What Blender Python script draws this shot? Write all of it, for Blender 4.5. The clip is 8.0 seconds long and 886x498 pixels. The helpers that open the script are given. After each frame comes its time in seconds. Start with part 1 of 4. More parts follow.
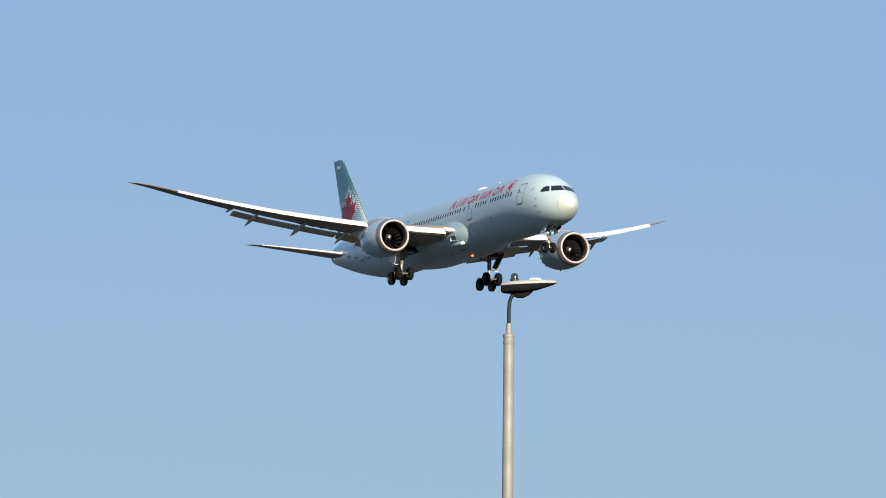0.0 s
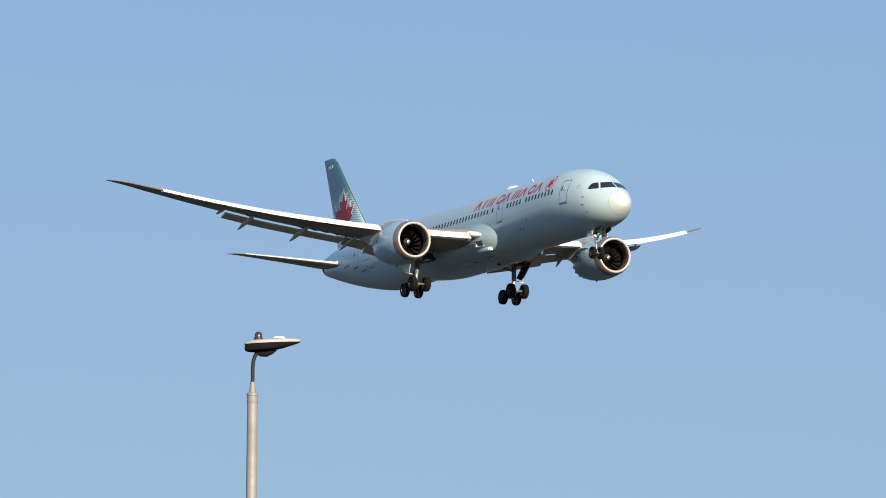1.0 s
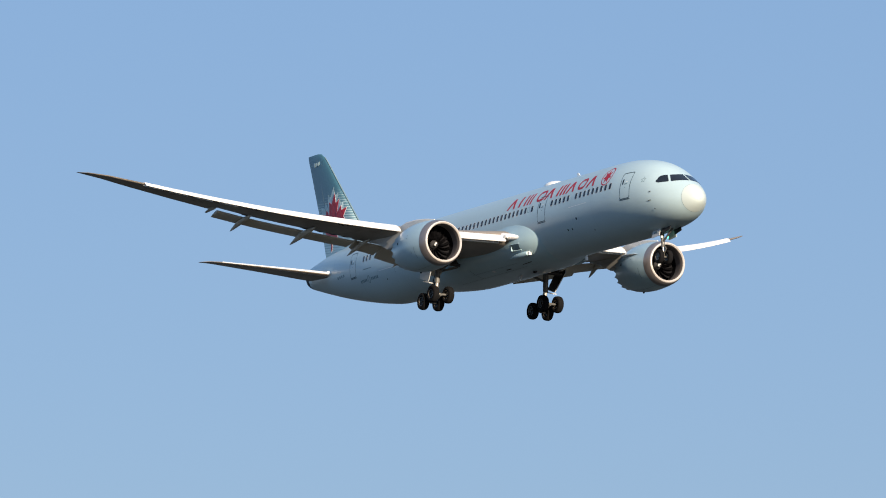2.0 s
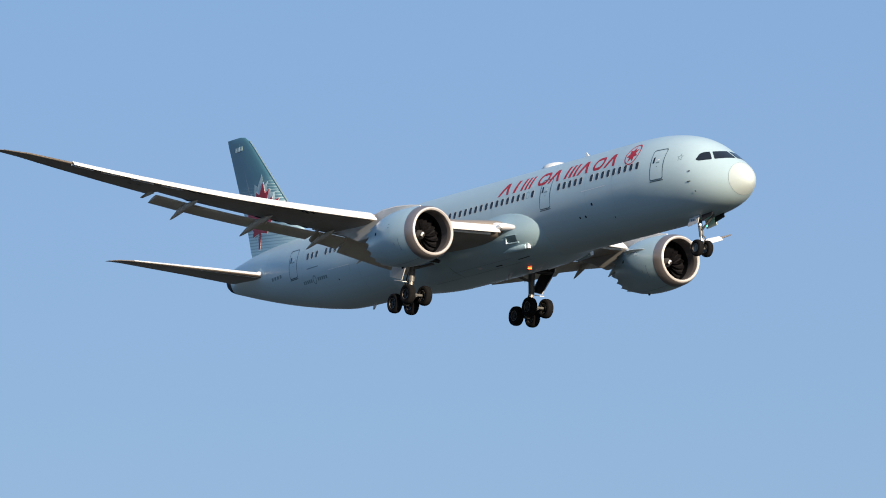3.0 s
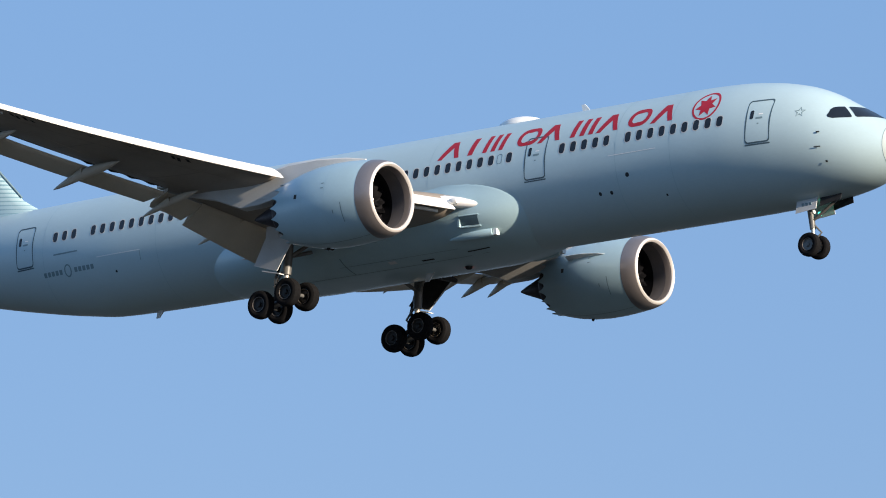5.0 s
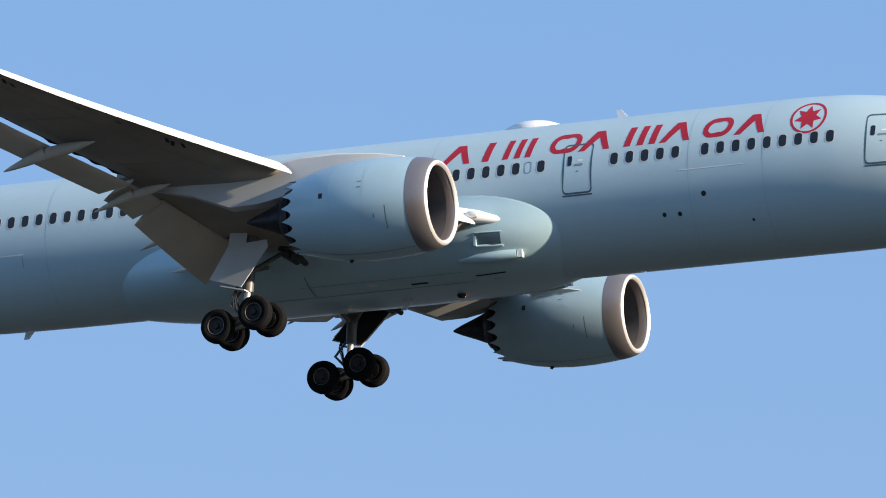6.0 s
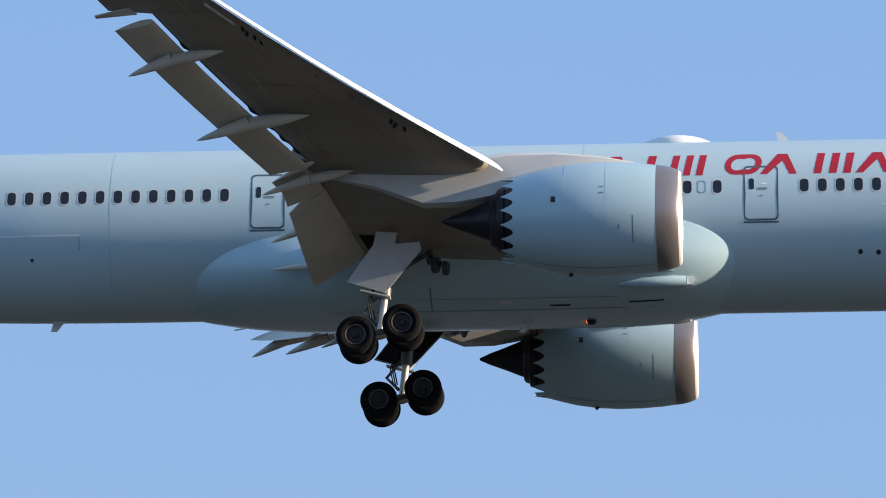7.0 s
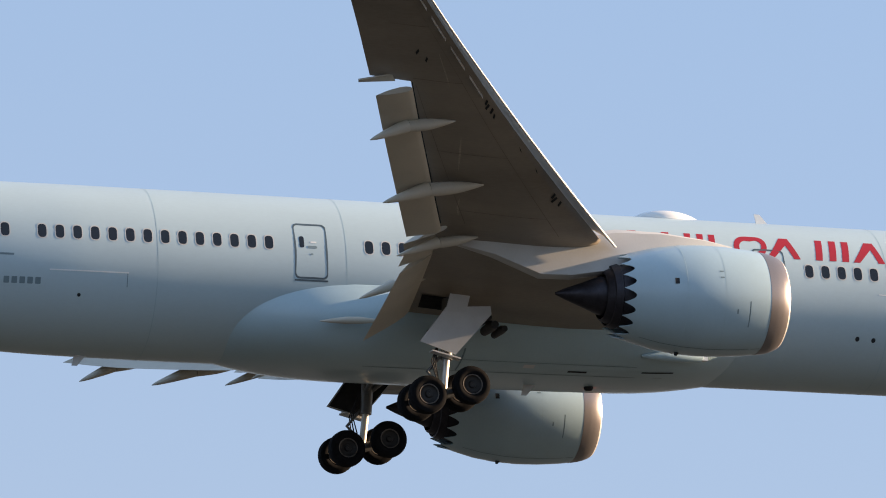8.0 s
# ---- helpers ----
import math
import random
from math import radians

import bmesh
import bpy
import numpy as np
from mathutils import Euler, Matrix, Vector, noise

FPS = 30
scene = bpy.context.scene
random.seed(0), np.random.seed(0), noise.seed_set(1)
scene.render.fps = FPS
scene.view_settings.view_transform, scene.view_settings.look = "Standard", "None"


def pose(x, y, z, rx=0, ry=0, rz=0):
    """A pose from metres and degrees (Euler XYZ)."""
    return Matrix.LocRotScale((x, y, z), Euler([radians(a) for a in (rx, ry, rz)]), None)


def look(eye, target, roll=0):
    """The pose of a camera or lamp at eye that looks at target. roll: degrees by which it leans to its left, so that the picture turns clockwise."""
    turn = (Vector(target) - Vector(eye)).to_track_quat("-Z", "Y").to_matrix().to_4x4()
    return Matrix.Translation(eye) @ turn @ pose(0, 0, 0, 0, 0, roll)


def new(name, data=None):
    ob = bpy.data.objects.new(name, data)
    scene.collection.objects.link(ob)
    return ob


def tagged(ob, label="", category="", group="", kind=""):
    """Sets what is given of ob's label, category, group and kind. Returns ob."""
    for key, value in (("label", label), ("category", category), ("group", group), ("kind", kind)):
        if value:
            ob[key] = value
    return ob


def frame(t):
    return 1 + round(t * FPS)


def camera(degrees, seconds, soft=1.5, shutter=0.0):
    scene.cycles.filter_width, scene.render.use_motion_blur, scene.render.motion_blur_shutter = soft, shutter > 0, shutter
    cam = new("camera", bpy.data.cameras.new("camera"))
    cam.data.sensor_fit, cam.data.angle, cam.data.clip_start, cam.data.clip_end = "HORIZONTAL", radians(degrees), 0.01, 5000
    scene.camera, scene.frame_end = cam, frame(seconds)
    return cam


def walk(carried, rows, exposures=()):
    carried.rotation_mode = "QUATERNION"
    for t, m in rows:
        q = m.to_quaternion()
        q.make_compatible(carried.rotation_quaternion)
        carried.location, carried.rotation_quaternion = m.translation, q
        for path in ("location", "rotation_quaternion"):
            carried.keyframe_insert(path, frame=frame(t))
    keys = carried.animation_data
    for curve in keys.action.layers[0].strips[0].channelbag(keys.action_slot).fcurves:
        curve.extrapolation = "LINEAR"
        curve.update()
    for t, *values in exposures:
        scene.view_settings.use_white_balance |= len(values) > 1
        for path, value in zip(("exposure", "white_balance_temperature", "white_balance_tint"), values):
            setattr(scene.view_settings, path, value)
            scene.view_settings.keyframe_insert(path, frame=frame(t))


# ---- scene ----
# the eye stands still and turns after the airliner
EYE = (0.0, 0.0, 1.6)
PATH = [
    (0.00, 96.2907, -0.5135, 67.0176),
    (0.10, 96.3608, -0.4988, 66.7515),
    (0.20, 96.3074, -0.4842, 66.4793),
    (0.30, 96.3224, -0.4695, 66.2134),
    (0.40, 96.3886, -0.4549, 66.1069),
    (0.50, 96.4915, -0.4402, 65.8848),
    (0.60, 96.6569, -0.4272, 65.6978),
    (0.70, 96.8093, -0.4143, 65.3864),
    (0.80, 96.8323, -0.4013, 65.0601),
    (0.90, 96.8741, -0.3884, 64.7537),
    (1.00, 96.8948, -0.3754, 64.4705),
    (1.10, 96.9379, -0.3535, 64.1673),
    (1.20, 96.9934, -0.3316, 63.8767),
    (1.30, 97.0684, -0.3096, 63.5833),
    (1.40, 97.1903, -0.2877, 63.2189),
    (1.50, 97.2083, -0.2658, 62.8999),
    (1.60, 97.3156, -0.2699, 62.5241),
    (1.70, 97.4285, -0.2741, 62.1280),
    (1.80, 97.5254, -0.2782, 61.8396),
    (1.90, 97.5570, -0.2824, 61.4508),
    (2.00, 97.6404, -0.2865, 61.0853),
    (2.10, 97.7743, -0.2605, 60.6050),
    (2.20, 97.7783, -0.2345, 60.1313),
    (3.30, 98.8434, 0.0513, 54.3411),
    (3.40, 98.9817, 0.0077, 53.6456),
    (3.50, 99.1615, -0.0359, 52.8834),
    (3.60, 99.2914, -0.0915, 52.0148),
    (3.70, 99.3784, -0.1471, 51.1961),
    (3.80, 99.4859, -0.2028, 50.4762),
    (3.90, 99.6073, -0.2584, 49.7165),
    (4.00, 99.6783, -0.3140, 48.9964),
    (4.10, 99.8027, -0.3354, 48.2009),
    (4.20, 99.8081, -0.3567, 47.3067),
    (4.30, 99.9870, -0.3781, 46.2943),
    (4.40, 100.2150, -0.3994, 45.0520),
    (4.50, 100.3438, -0.4208, 43.9481),
    (4.60, 100.4218, -0.5564, 42.6238),
    (4.70, 100.5340, -0.6921, 41.4747),
    (5.80, 102.0826, -1.0377, 26.5907),
    (5.90, 102.3864, -1.0261, 24.8508),
    (6.00, 102.3482, -1.0145, 23.0728),
    (6.10, 102.3822, -1.0791, 21.2556),
    (6.20, 102.3775, -1.1438, 19.4510),
    (6.30, 102.5251, -1.2084, 17.6657),
    (6.40, 102.6366, -1.2731, 15.6965),
    (6.50, 102.7637, -1.3377, 13.8253),
    (6.60, 102.8026, -1.3990, 11.9689),
    (6.70, 102.8131, -1.4027, 10.0587),
    (6.80, 102.8432, -1.3829, 8.0196),
    (6.90, 102.9707, -1.3866, 5.9866),
    (7.00, 103.0549, -1.4479, 4.0060),
    (7.10, 103.1182, -1.3683, 2.0609),
    (7.20, 103.1439, -1.2886, 0.0750),
    (7.30, 103.1541, -1.2090, -1.9234),
    (7.40, 103.0555, -1.1609, -4.0099),
    (7.50, 102.8852, -1.1540, -6.2222),
    (7.60, 102.7874, -1.1267, -8.5028),
    (7.70, 102.7711, -1.0748, -10.8171),
    (7.80, 102.8331, -0.9753, -13.0587),
    (7.90, 102.7062, -0.8671, -15.1579),
    (8.00, 102.6074, -0.7590, -17.3359),
]
cam = camera(8.7979, 8.0, soft=1.0)
walk(cam, [(t, pose(*EYE, rx, ry, rz)) for t, rx, ry, rz in PATH],
     exposures=[(0.0, 0.06, 6330, 14), (1.5, 0.06, 6320, 14), (3.5, 0.07, 6080, 14), (4.5, 0.11, 5960, 14), (6.5, 0.36, 6000, 14), (7.2, 0.44, 6450, 18), (8.0, 0.62, 7600, 22)])

# ---- sky and sun ----
SUN_AZ, SUN_EL = -4.5, 15.5      # degrees: from +x towards +y, and up
world = bpy.data.worlds.new("sky")
scene.world = world
world.use_nodes = True
wn = world.node_tree
sky = wn.nodes.new("ShaderNodeTexSky")
sky.sky_type = "NISHITA"
sky.sun_disc = False
sky.sun_elevation = radians(SUN_EL)
sky.sun_rotation = radians(90 - SUN_AZ)
sky.altitude, sky.air_density, sky.dust_density, sky.ozone_density = 0, 1.0, 0.3, 5.0
haze = wn.nodes.new("ShaderNodeMix")      # a lavender haze over the clear sky, greyer towards the horizon
haze.data_type = "RGBA"
haze.inputs[0].default_value = 0.65
air = wn.nodes.new("ShaderNodeTexCoord")
up = wn.nodes.new("ShaderNodeSeparateXYZ")
wn.links.new(air.outputs["Generated"], up.inputs[0])
rise = wn.nodes.new("ShaderNodeMapRange")
rise.inputs[1].default_value, rise.inputs[2].default_value = 0.04, 0.28
wn.links.new(up.outputs[2], rise.inputs[0])
tone = wn.nodes.new("ShaderNodeMix")
tone.data_type = "RGBA"
tone.inputs[6].default_value = (3.75, 5.05, 6.65, 1)
tone.inputs[7].default_value = (2.85, 4.85, 7.5, 1)
wn.links.new(rise.outputs[0], tone.inputs[0])
wn.links.new(tone.outputs[2], haze.inputs[7])
wn.links.new(sky.outputs[0], haze.inputs[6])
wn.links.new(haze.outputs[2], wn.nodes["Background"].inputs[0])
wn.nodes["Background"].inputs[1].default_value = 0.0915
sun = new("sun", bpy.data.lights.new("sun", "SUN"))
sun.data.energy, sun.data.angle, sun.data.color = 8.0, radians(0.53), (1.0, 0.82, 0.58)
ca, sa, ce, se = math.cos(radians(SUN_AZ)), math.sin(radians(SUN_AZ)), math.cos(radians(SUN_EL)), math.sin(radians(SUN_EL))
sun.matrix_world = look((900 * ca * ce, 900 * sa * ce, 900 * se), (0, 0, 0))


# ---- materials ----
def mat(name, color, rough=0.4, metal=0.0, vary=0.08, scale=0.5, grain=12.0, bump=0.0, coat=0.0, glow=0.0, streak=1.0):
    """A painted or bare surface: wide stains, fine grain, uneven gloss and slight relief."""
    m = bpy.data.materials.new(name)
    m.use_nodes = True
    n, l = m.node_tree.nodes, m.node_tree.links
    b = n["Principled BSDF"]
    tc = n.new("ShaderNodeTexCoord")
    mp = n.new("ShaderNodeMapping")
    mp.inputs["Scale"].default_value = (streak, 1, 1)
    l.new(tc.outputs["Object"], mp.inputs[0])
    big, fine = n.new("ShaderNodeTexNoise"), n.new("ShaderNodeTexNoise")
    big.inputs["Scale"].default_value, fine.inputs["Scale"].default_value = scale, grain
    big.inputs["Detail"].default_value = 5
    l.new(mp.outputs[0], big.inputs[0])
    l.new(mp.outputs[0], fine.inputs[0])
    add = n.new("ShaderNodeMath")
    add.operation = "MULTIPLY_ADD"
    add.inputs[1].default_value = 0.3
    l.new(fine.outputs[0], add.inputs[0])
    l.new(big.outputs[0], add.inputs[2])
    ramp = n.new("ShaderNodeMapRange")
    ramp.inputs[1].default_value, ramp.inputs[2].default_value = 0.35, 0.95
    l.new(add.outputs[0], ramp.inputs[0])
    mix = n.new("ShaderNodeMix")
    mix.data_type = "RGBA"
    mix.inputs[6].default_value = (*[c * (1 + vary) for c in color], 1)
    mix.inputs[7].default_value = (*[c * (1 - vary) for c in color], 1)
    l.new(ramp.outputs[0], mix.inputs[0])
    l.new(mix.outputs[2], b.inputs["Base Color"])
    rr = n.new("ShaderNodeMapRange")
    rr.inputs[3].default_value, rr.inputs[4].default_value = max(rough - 0.07, 0.02), min(rough + 0.1, 1)
    l.new(add.outputs[0], rr.inputs[0])
    l.new(rr.outputs[0], b.inputs["Roughness"])
    b.inputs["Metallic"].default_value = metal
    b.inputs["Coat Weight"].default_value = coat
    b.inputs["Coat Roughness"].default_value = 0.22
    if bump:
        bp = n.new("ShaderNodeBump")
        bp.inputs["Strength"].default_value, bp.inputs["Distance"].default_value = bump, 0.02
        l.new(add.outputs[0], bp.inputs["Height"])
        l.new(bp.outputs[0], b.inputs["Normal"])
    if glow:
        b.inputs["Emission Color"].default_value = (*color, 1)
        b.inputs["Emission Strength"].default_value = glow
    return m


PAINT = mat("pale_ice_blue_paint", (0.43, 0.563, 0.603), 0.36, vary=0.07, scale=0.35, coat=0.4, streak=0.4)
RADOME = mat("cream_radome_paint", (0.49, 0.565, 0.555), 0.42, vary=0.05, scale=0.6, coat=0.35)
FAIRING = mat("pale_fairing_paint", (0.385, 0.54, 0.59), 0.36, vary=0.07, scale=0.4, coat=0.7)
NACELLE = mat("nacelle_paint", (0.375, 0.525, 0.585), 0.36, vary=0.07, scale=0.6, coat=0.7)
WINGGREY = mat("warm_grey_wing_paint", (0.27, 0.232, 0.19), 0.36, vary=0.28, scale=0.45, streak=0.35)
FLAPGREY = mat("flap_grey_paint", (0.50, 0.465, 0.39), 0.45, vary=0.1, scale=0.7)
PYLON = mat("pylon_grey_paint", (0.55, 0.55, 0.53), 0.42, vary=0.08, scale=0.6)
SLAT = mat("bare_leading_edge_metal", (0.84, 0.83, 0.81), 0.4, metal=0.1, vary=0.06, scale=1.2)
LIP = mat("polished_inlet_lip_metal", (0.27, 0.243, 0.238), 0.30, metal=0.6, vary=0.07, scale=1.5)
LIP_GLINT = mat("lip_glint_metal", (0.74, 0.70, 0.66), 0.35, metal=0.4, vary=0.06, scale=2)
DARK = mat("dark_joint_rubber", (0.03, 0.032, 0.035), 0.6, vary=0.3, scale=4)
OUTLINE = mat("blue_grey_outline_and_inlet_shade", (0.055, 0.095, 0.12), 0.5, vary=0.15, scale=2)
GLASS = mat("dark_cabin_glass", (0.012, 0.015, 0.02), 0.08, vary=0.3, scale=2)
RED = mat("red_livery_paint", (0.41, 0.007, 0.02), 0.45, vary=0.06, scale=1.0)
PALELEAF = mat("frosted_white_leaf_paint", (0.40, 0.55, 0.58), 0.4, vary=0.25, scale=3.0)
WHITE = mat("white_paint", (0.78, 0.80, 0.79), 0.4, vary=0.05, scale=1.0)
SEAM = mat("paint_seam", (0.355, 0.495, 0.54), 0.5, vary=0.1, scale=2)
SEAMDARK = mat("wing_panel_seam", (0.20, 0.17, 0.14), 0.5, vary=0.2, scale=2)
SHEEN = mat("wing_sheen_paint", (0.42, 0.37, 0.31), 0.4, vary=0.3, scale=6)
GREYMARK = mat("grey_marking_paint", (0.16, 0.24, 0.27), 0.5, vary=0.1, scale=2)
CORE = mat("burnt_exhaust_metal", (0.045, 0.042, 0.05), 0.42, metal=0.8, vary=0.3, scale=3)
INLET = mat("inlet_liner", (0.13, 0.122, 0.125), 0.5, vary=0.1, scale=3)
FAN = mat("dark_fan_blade", (0.007, 0.007, 0.009), 0.7, metal=0.1, vary=0.25, scale=4)
SPINNER = mat("grey_spinner_paint", (0.07, 0.07, 0.075), 0.35, vary=0.15, scale=6)
TYRE = mat("black_tyre_rubber", (0.008, 0.008, 0.009), 0.9, vary=0.3, scale=6, bump=0.2)
RIM = mat("grey_wheel_rim", (0.026, 0.024, 0.023), 0.5, metal=0.4, vary=0.2, scale=8)
FLANGE = mat("highlit_rim_flange", (0.15, 0.13, 0.115), 0.45, metal=0.5, vary=0.2, scale=8)
GEAR = mat("grey_gear_paint", (0.13, 0.13, 0.125), 0.42, metal=0.2, vary=0.15, scale=5)
CHROME = mat("chrome_oleo", (0.62, 0.57, 0.49), 0.34, metal=0.7, vary=0.05, scale=8)
DOORGREY = mat("gear_door_paint", (0.56, 0.57, 0.57), 0.4, vary=0.07, scale=1.5)
LAMPGLASS = mat("clear_light_lens", (0.75, 0.76, 0.74), 0.12, vary=0.05, scale=6)
BEACON = mat("beacon_glow", (1.0, 0.11, 0.015), 0.3, vary=0.0, glow=7.0)
NAVGREEN = mat("green_light_glow", (0.10, 0.9, 0.55), 0.3, vary=0.0, glow=1.5)
POLE = mat("galvanised_pole_steel", (0.23, 0.24, 0.235), 0.55, metal=0.1, vary=0.16, scale=5, grain=60, bump=0.15)
NECK = mat("dark_painted_neck_steel", (0.02, 0.025, 0.03), 0.45, vary=0.2, scale=10)
HEAD = mat("grey_lantern_shell", (0.34, 0.35, 0.35), 0.45, vary=0.12, scale=6, grain=50)
UNDER = mat("dark_lantern_underside", (0.008, 0.008, 0.009), 0.95, vary=0.25, scale=9)
CELL = mat("photocell_plastic", (0.03, 0.033, 0.038), 0.15, vary=0.2, scale=20)
GRASS = mat("dark_scrub_and_tarmac", (0.016, 0.021, 0.021), 0.9, vary=0.35, scale=0.08, grain=3.0, bump=0.5)
for dull in (UNDER, TYRE, NECK, DARK, FAN):      # matt black: little gloss
    dull.node_tree.nodes["Principled BSDF"].inputs["Specular IOR Level"].default_value = 0.12


def fin_paint():
    """Pale at the root, deep teal at the top, laid in fine level lines that thicken upwards."""
    m = bpy.data.materials.new("teal_lined_fin_paint")
    m.use_nodes = True
    n, l = m.node_tree.nodes, m.node_tree.links
    b = n["Principled BSDF"]
    tc, sep, wob = n.new("ShaderNodeTexCoord"), n.new("ShaderNodeSeparateXYZ"), n.new("ShaderNodeTexNoise")
    l.new(tc.outputs["Object"], sep.inputs[0])
    l.new(tc.outputs["Object"], wob.inputs[0])
    wob.inputs["Scale"].default_value = 0.5

    def calc(op, a, c, d=None):
        k = n.new("ShaderNodeMath")
        k.operation = op
        for i, v in enumerate((a, c, d)):
            if v is None:
                continue
            if isinstance(v, (int, float)):
                k.inputs[i].default_value = v
            else:
                l.new(v, k.inputs[i])
        return k.outputs[0]

    line = calc("FRACT", calc("MULTIPLY", calc("MULTIPLY_ADD", sep.outputs["X"], 0.10, sep.outputs["Z"]), 4.8), 0)
    height = n.new("ShaderNodeMapRange")
    height.inputs[1].default_value, height.inputs[2].default_value = 2.6, 8.6
    l.new(calc("MULTIPLY_ADD", wob.outputs[0], 1.2, calc("MULTIPLY_ADD", sep.outputs["X"], -0.14, calc("ADD", sep.outputs["Z"], -8.2))), height.inputs[0])
    thick = calc("LESS_THAN", line, calc("MULTIPLY_ADD", height.outputs[0], 0.85, 0.2))
    tone = n.new("ShaderNodeMix")
    tone.data_type = "RGBA"
    tone.inputs[6].default_value, tone.inputs[7].default_value = (0.30, 0.47, 0.51, 1), (0.055, 0.16, 0.21, 1)
    l.new(height.outputs[0], tone.inputs[0])
    mix = n.new("ShaderNodeMix")
    mix.data_type = "RGBA"
    mix.inputs[6].default_value = (0.46, 0.62, 0.64, 1)
    l.new(thick, mix.inputs[0])
    l.new(tone.outputs[2], mix.inputs[7])
    l.new(mix.outputs[2], b.inputs["Base Color"])
    b.inputs["Roughness"].default_value = 0.36
    b.inputs["Coat Weight"].default_value = 0.2
    return m


FINPAINT = fin_paint()


# ---- shaping helpers ----
def part(name, bm, material, parent=None, label="", smooth=True):
    """Links a bmesh as one mesh object under a thing or a part."""
    bmesh.ops.recalc_face_normals(bm, faces=bm.faces)
    me = bpy.data.meshes.new(name)
    bm.to_mesh(me)
    bm.free()
    me.materials.append(material)
    if smooth:
        for p in me.polygons:
            p.use_smooth = True
        me.set_sharp_from_angle(angle=radians(38))
    ob = new(name, me)
    if parent:
        ob.parent = parent
    if label:
        ob["label"] = label
    return ob


def again(ob, m):
    """A second piece on the same mesh, moved by m in its parent's space."""
    o = ob.copy()
    scene.collection.objects.link(o)
    o.matrix_basis = m
    return o


def loft(bm, rings, cap=True, closed=True):
    vs = [[bm.verts.new(p) for p in r] for r in rings]
    k = len(rings[0])
    for a, b in zip(vs, vs[1:]):
        for i in range(k if closed else k - 1):
            bm.faces.new((a[i], a[(i + 1) % k], b[(i + 1) % k], b[i]))
    if cap:
        bm.faces.new(vs[0])
        bm.faces.new(vs[-1][::-1])
    return bm


def ring(c, r, n=24, axis="x"):
    out = []
    for i in range(n):
        a = 2 * math.pi * i / n
        u, v = r * math.cos(a), r * math.sin(a)
        out.append({"x": (c[0], c[1] + u, c[2] + v), "y": (c[0] + u, c[1], c[2] + v), "z": (c[0] + u, c[1] + v, c[2])}[axis])
    return out


def turned(bm, profile, c, axis="x", n=48, cap=False):
    """Turns (along, radius) pairs about an axis through c."""
    k = "xyz".index(axis)
    rings = []
    for d, r in profile:
        p = list(c)
        p[k] += d
        rings.append(ring(p, max(r, 1e-3), n, axis))
    return loft(bm, rings, cap)


def tube(bm, pts, radii, n=16, cap=True):
    pts = [Vector(p) for p in pts]
    rings = []
    for i, p in enumerate(pts):
        d = (pts[min(i + 1, len(pts) - 1)] - pts[max(i - 1, 0)]).normalized()
        q = d.to_track_quat("Z", "Y") if i == 0 else last.rotation_difference(d) @ q
        last = d
        r = radii if isinstance(radii, (int, float)) else radii[i]
        rings.append([p + q @ Vector((r * math.cos(2 * math.pi * j / n), r * math.sin(2 * math.pi * j / n), 0)) for j in range(n)])
    return loft(bm, rings, cap)


def slab(bm, corners, thick, normal):
    """A plate from a polygon's corners, of that thickness."""
    nv = Vector(normal).normalized() * thick / 2
    return loft(bm, [[Vector(c) - nv for c in corners], [Vector(c) + nv for c in corners]])


def block(bm, centre, size, m=None):
    x, y, z = (v / 2 for v in size)
    a = [Vector(p) for p in ((-x, -y, -z), (x, -y, -z), (x, y, -z), (-x, y, -z))]
    rings = [a, [p + Vector((0, 0, 2 * z)) for p in a]]
    m = (m or Matrix.Identity(4))
    return loft(bm, [[m @ p + Vector(centre) for p in r] for r in rings])


def smoothstep_table(table, s):
    """Monotone smooth reading of a table of (s, a, b, c)."""
    S = [r[0] for r in table]
    i = min(max(int(np.searchsorted(S, s)) - 1, 0), len(S) - 2)
    u = min(max((s - S[i]) / (S[i + 1] - S[i]), 0), 1)
    out = []
    for k in range(1, len(table[0])):
        y = [r[k] for r in table]

        def slope(j):
            if j == 0 or j == len(S) - 1:
                j0, j1 = (0, 1) if j == 0 else (len(S) - 2, len(S) - 1)
                return (y[j1] - y[j0]) / (S[j1] - S[j0])
            d0, d1 = (y[j] - y[j - 1]) / (S[j] - S[j - 1]), (y[j + 1] - y[j]) / (S[j + 1] - S[j])
            return 0 if d0 * d1 <= 0 else 2 * d0 * d1 / (d0 + d1)
        h = S[i + 1] - S[i]
        m0, m1 = slope(i) * h, slope(i + 1) * h
        out.append((2 * u**3 - 3 * u**2 + 1) * y[i] + (u**3 - 2 * u**2 + u) * m0 + (3 * u**2 - 2 * u**3) * y[i + 1] + (u**3 - u**2) * m1)
    return out


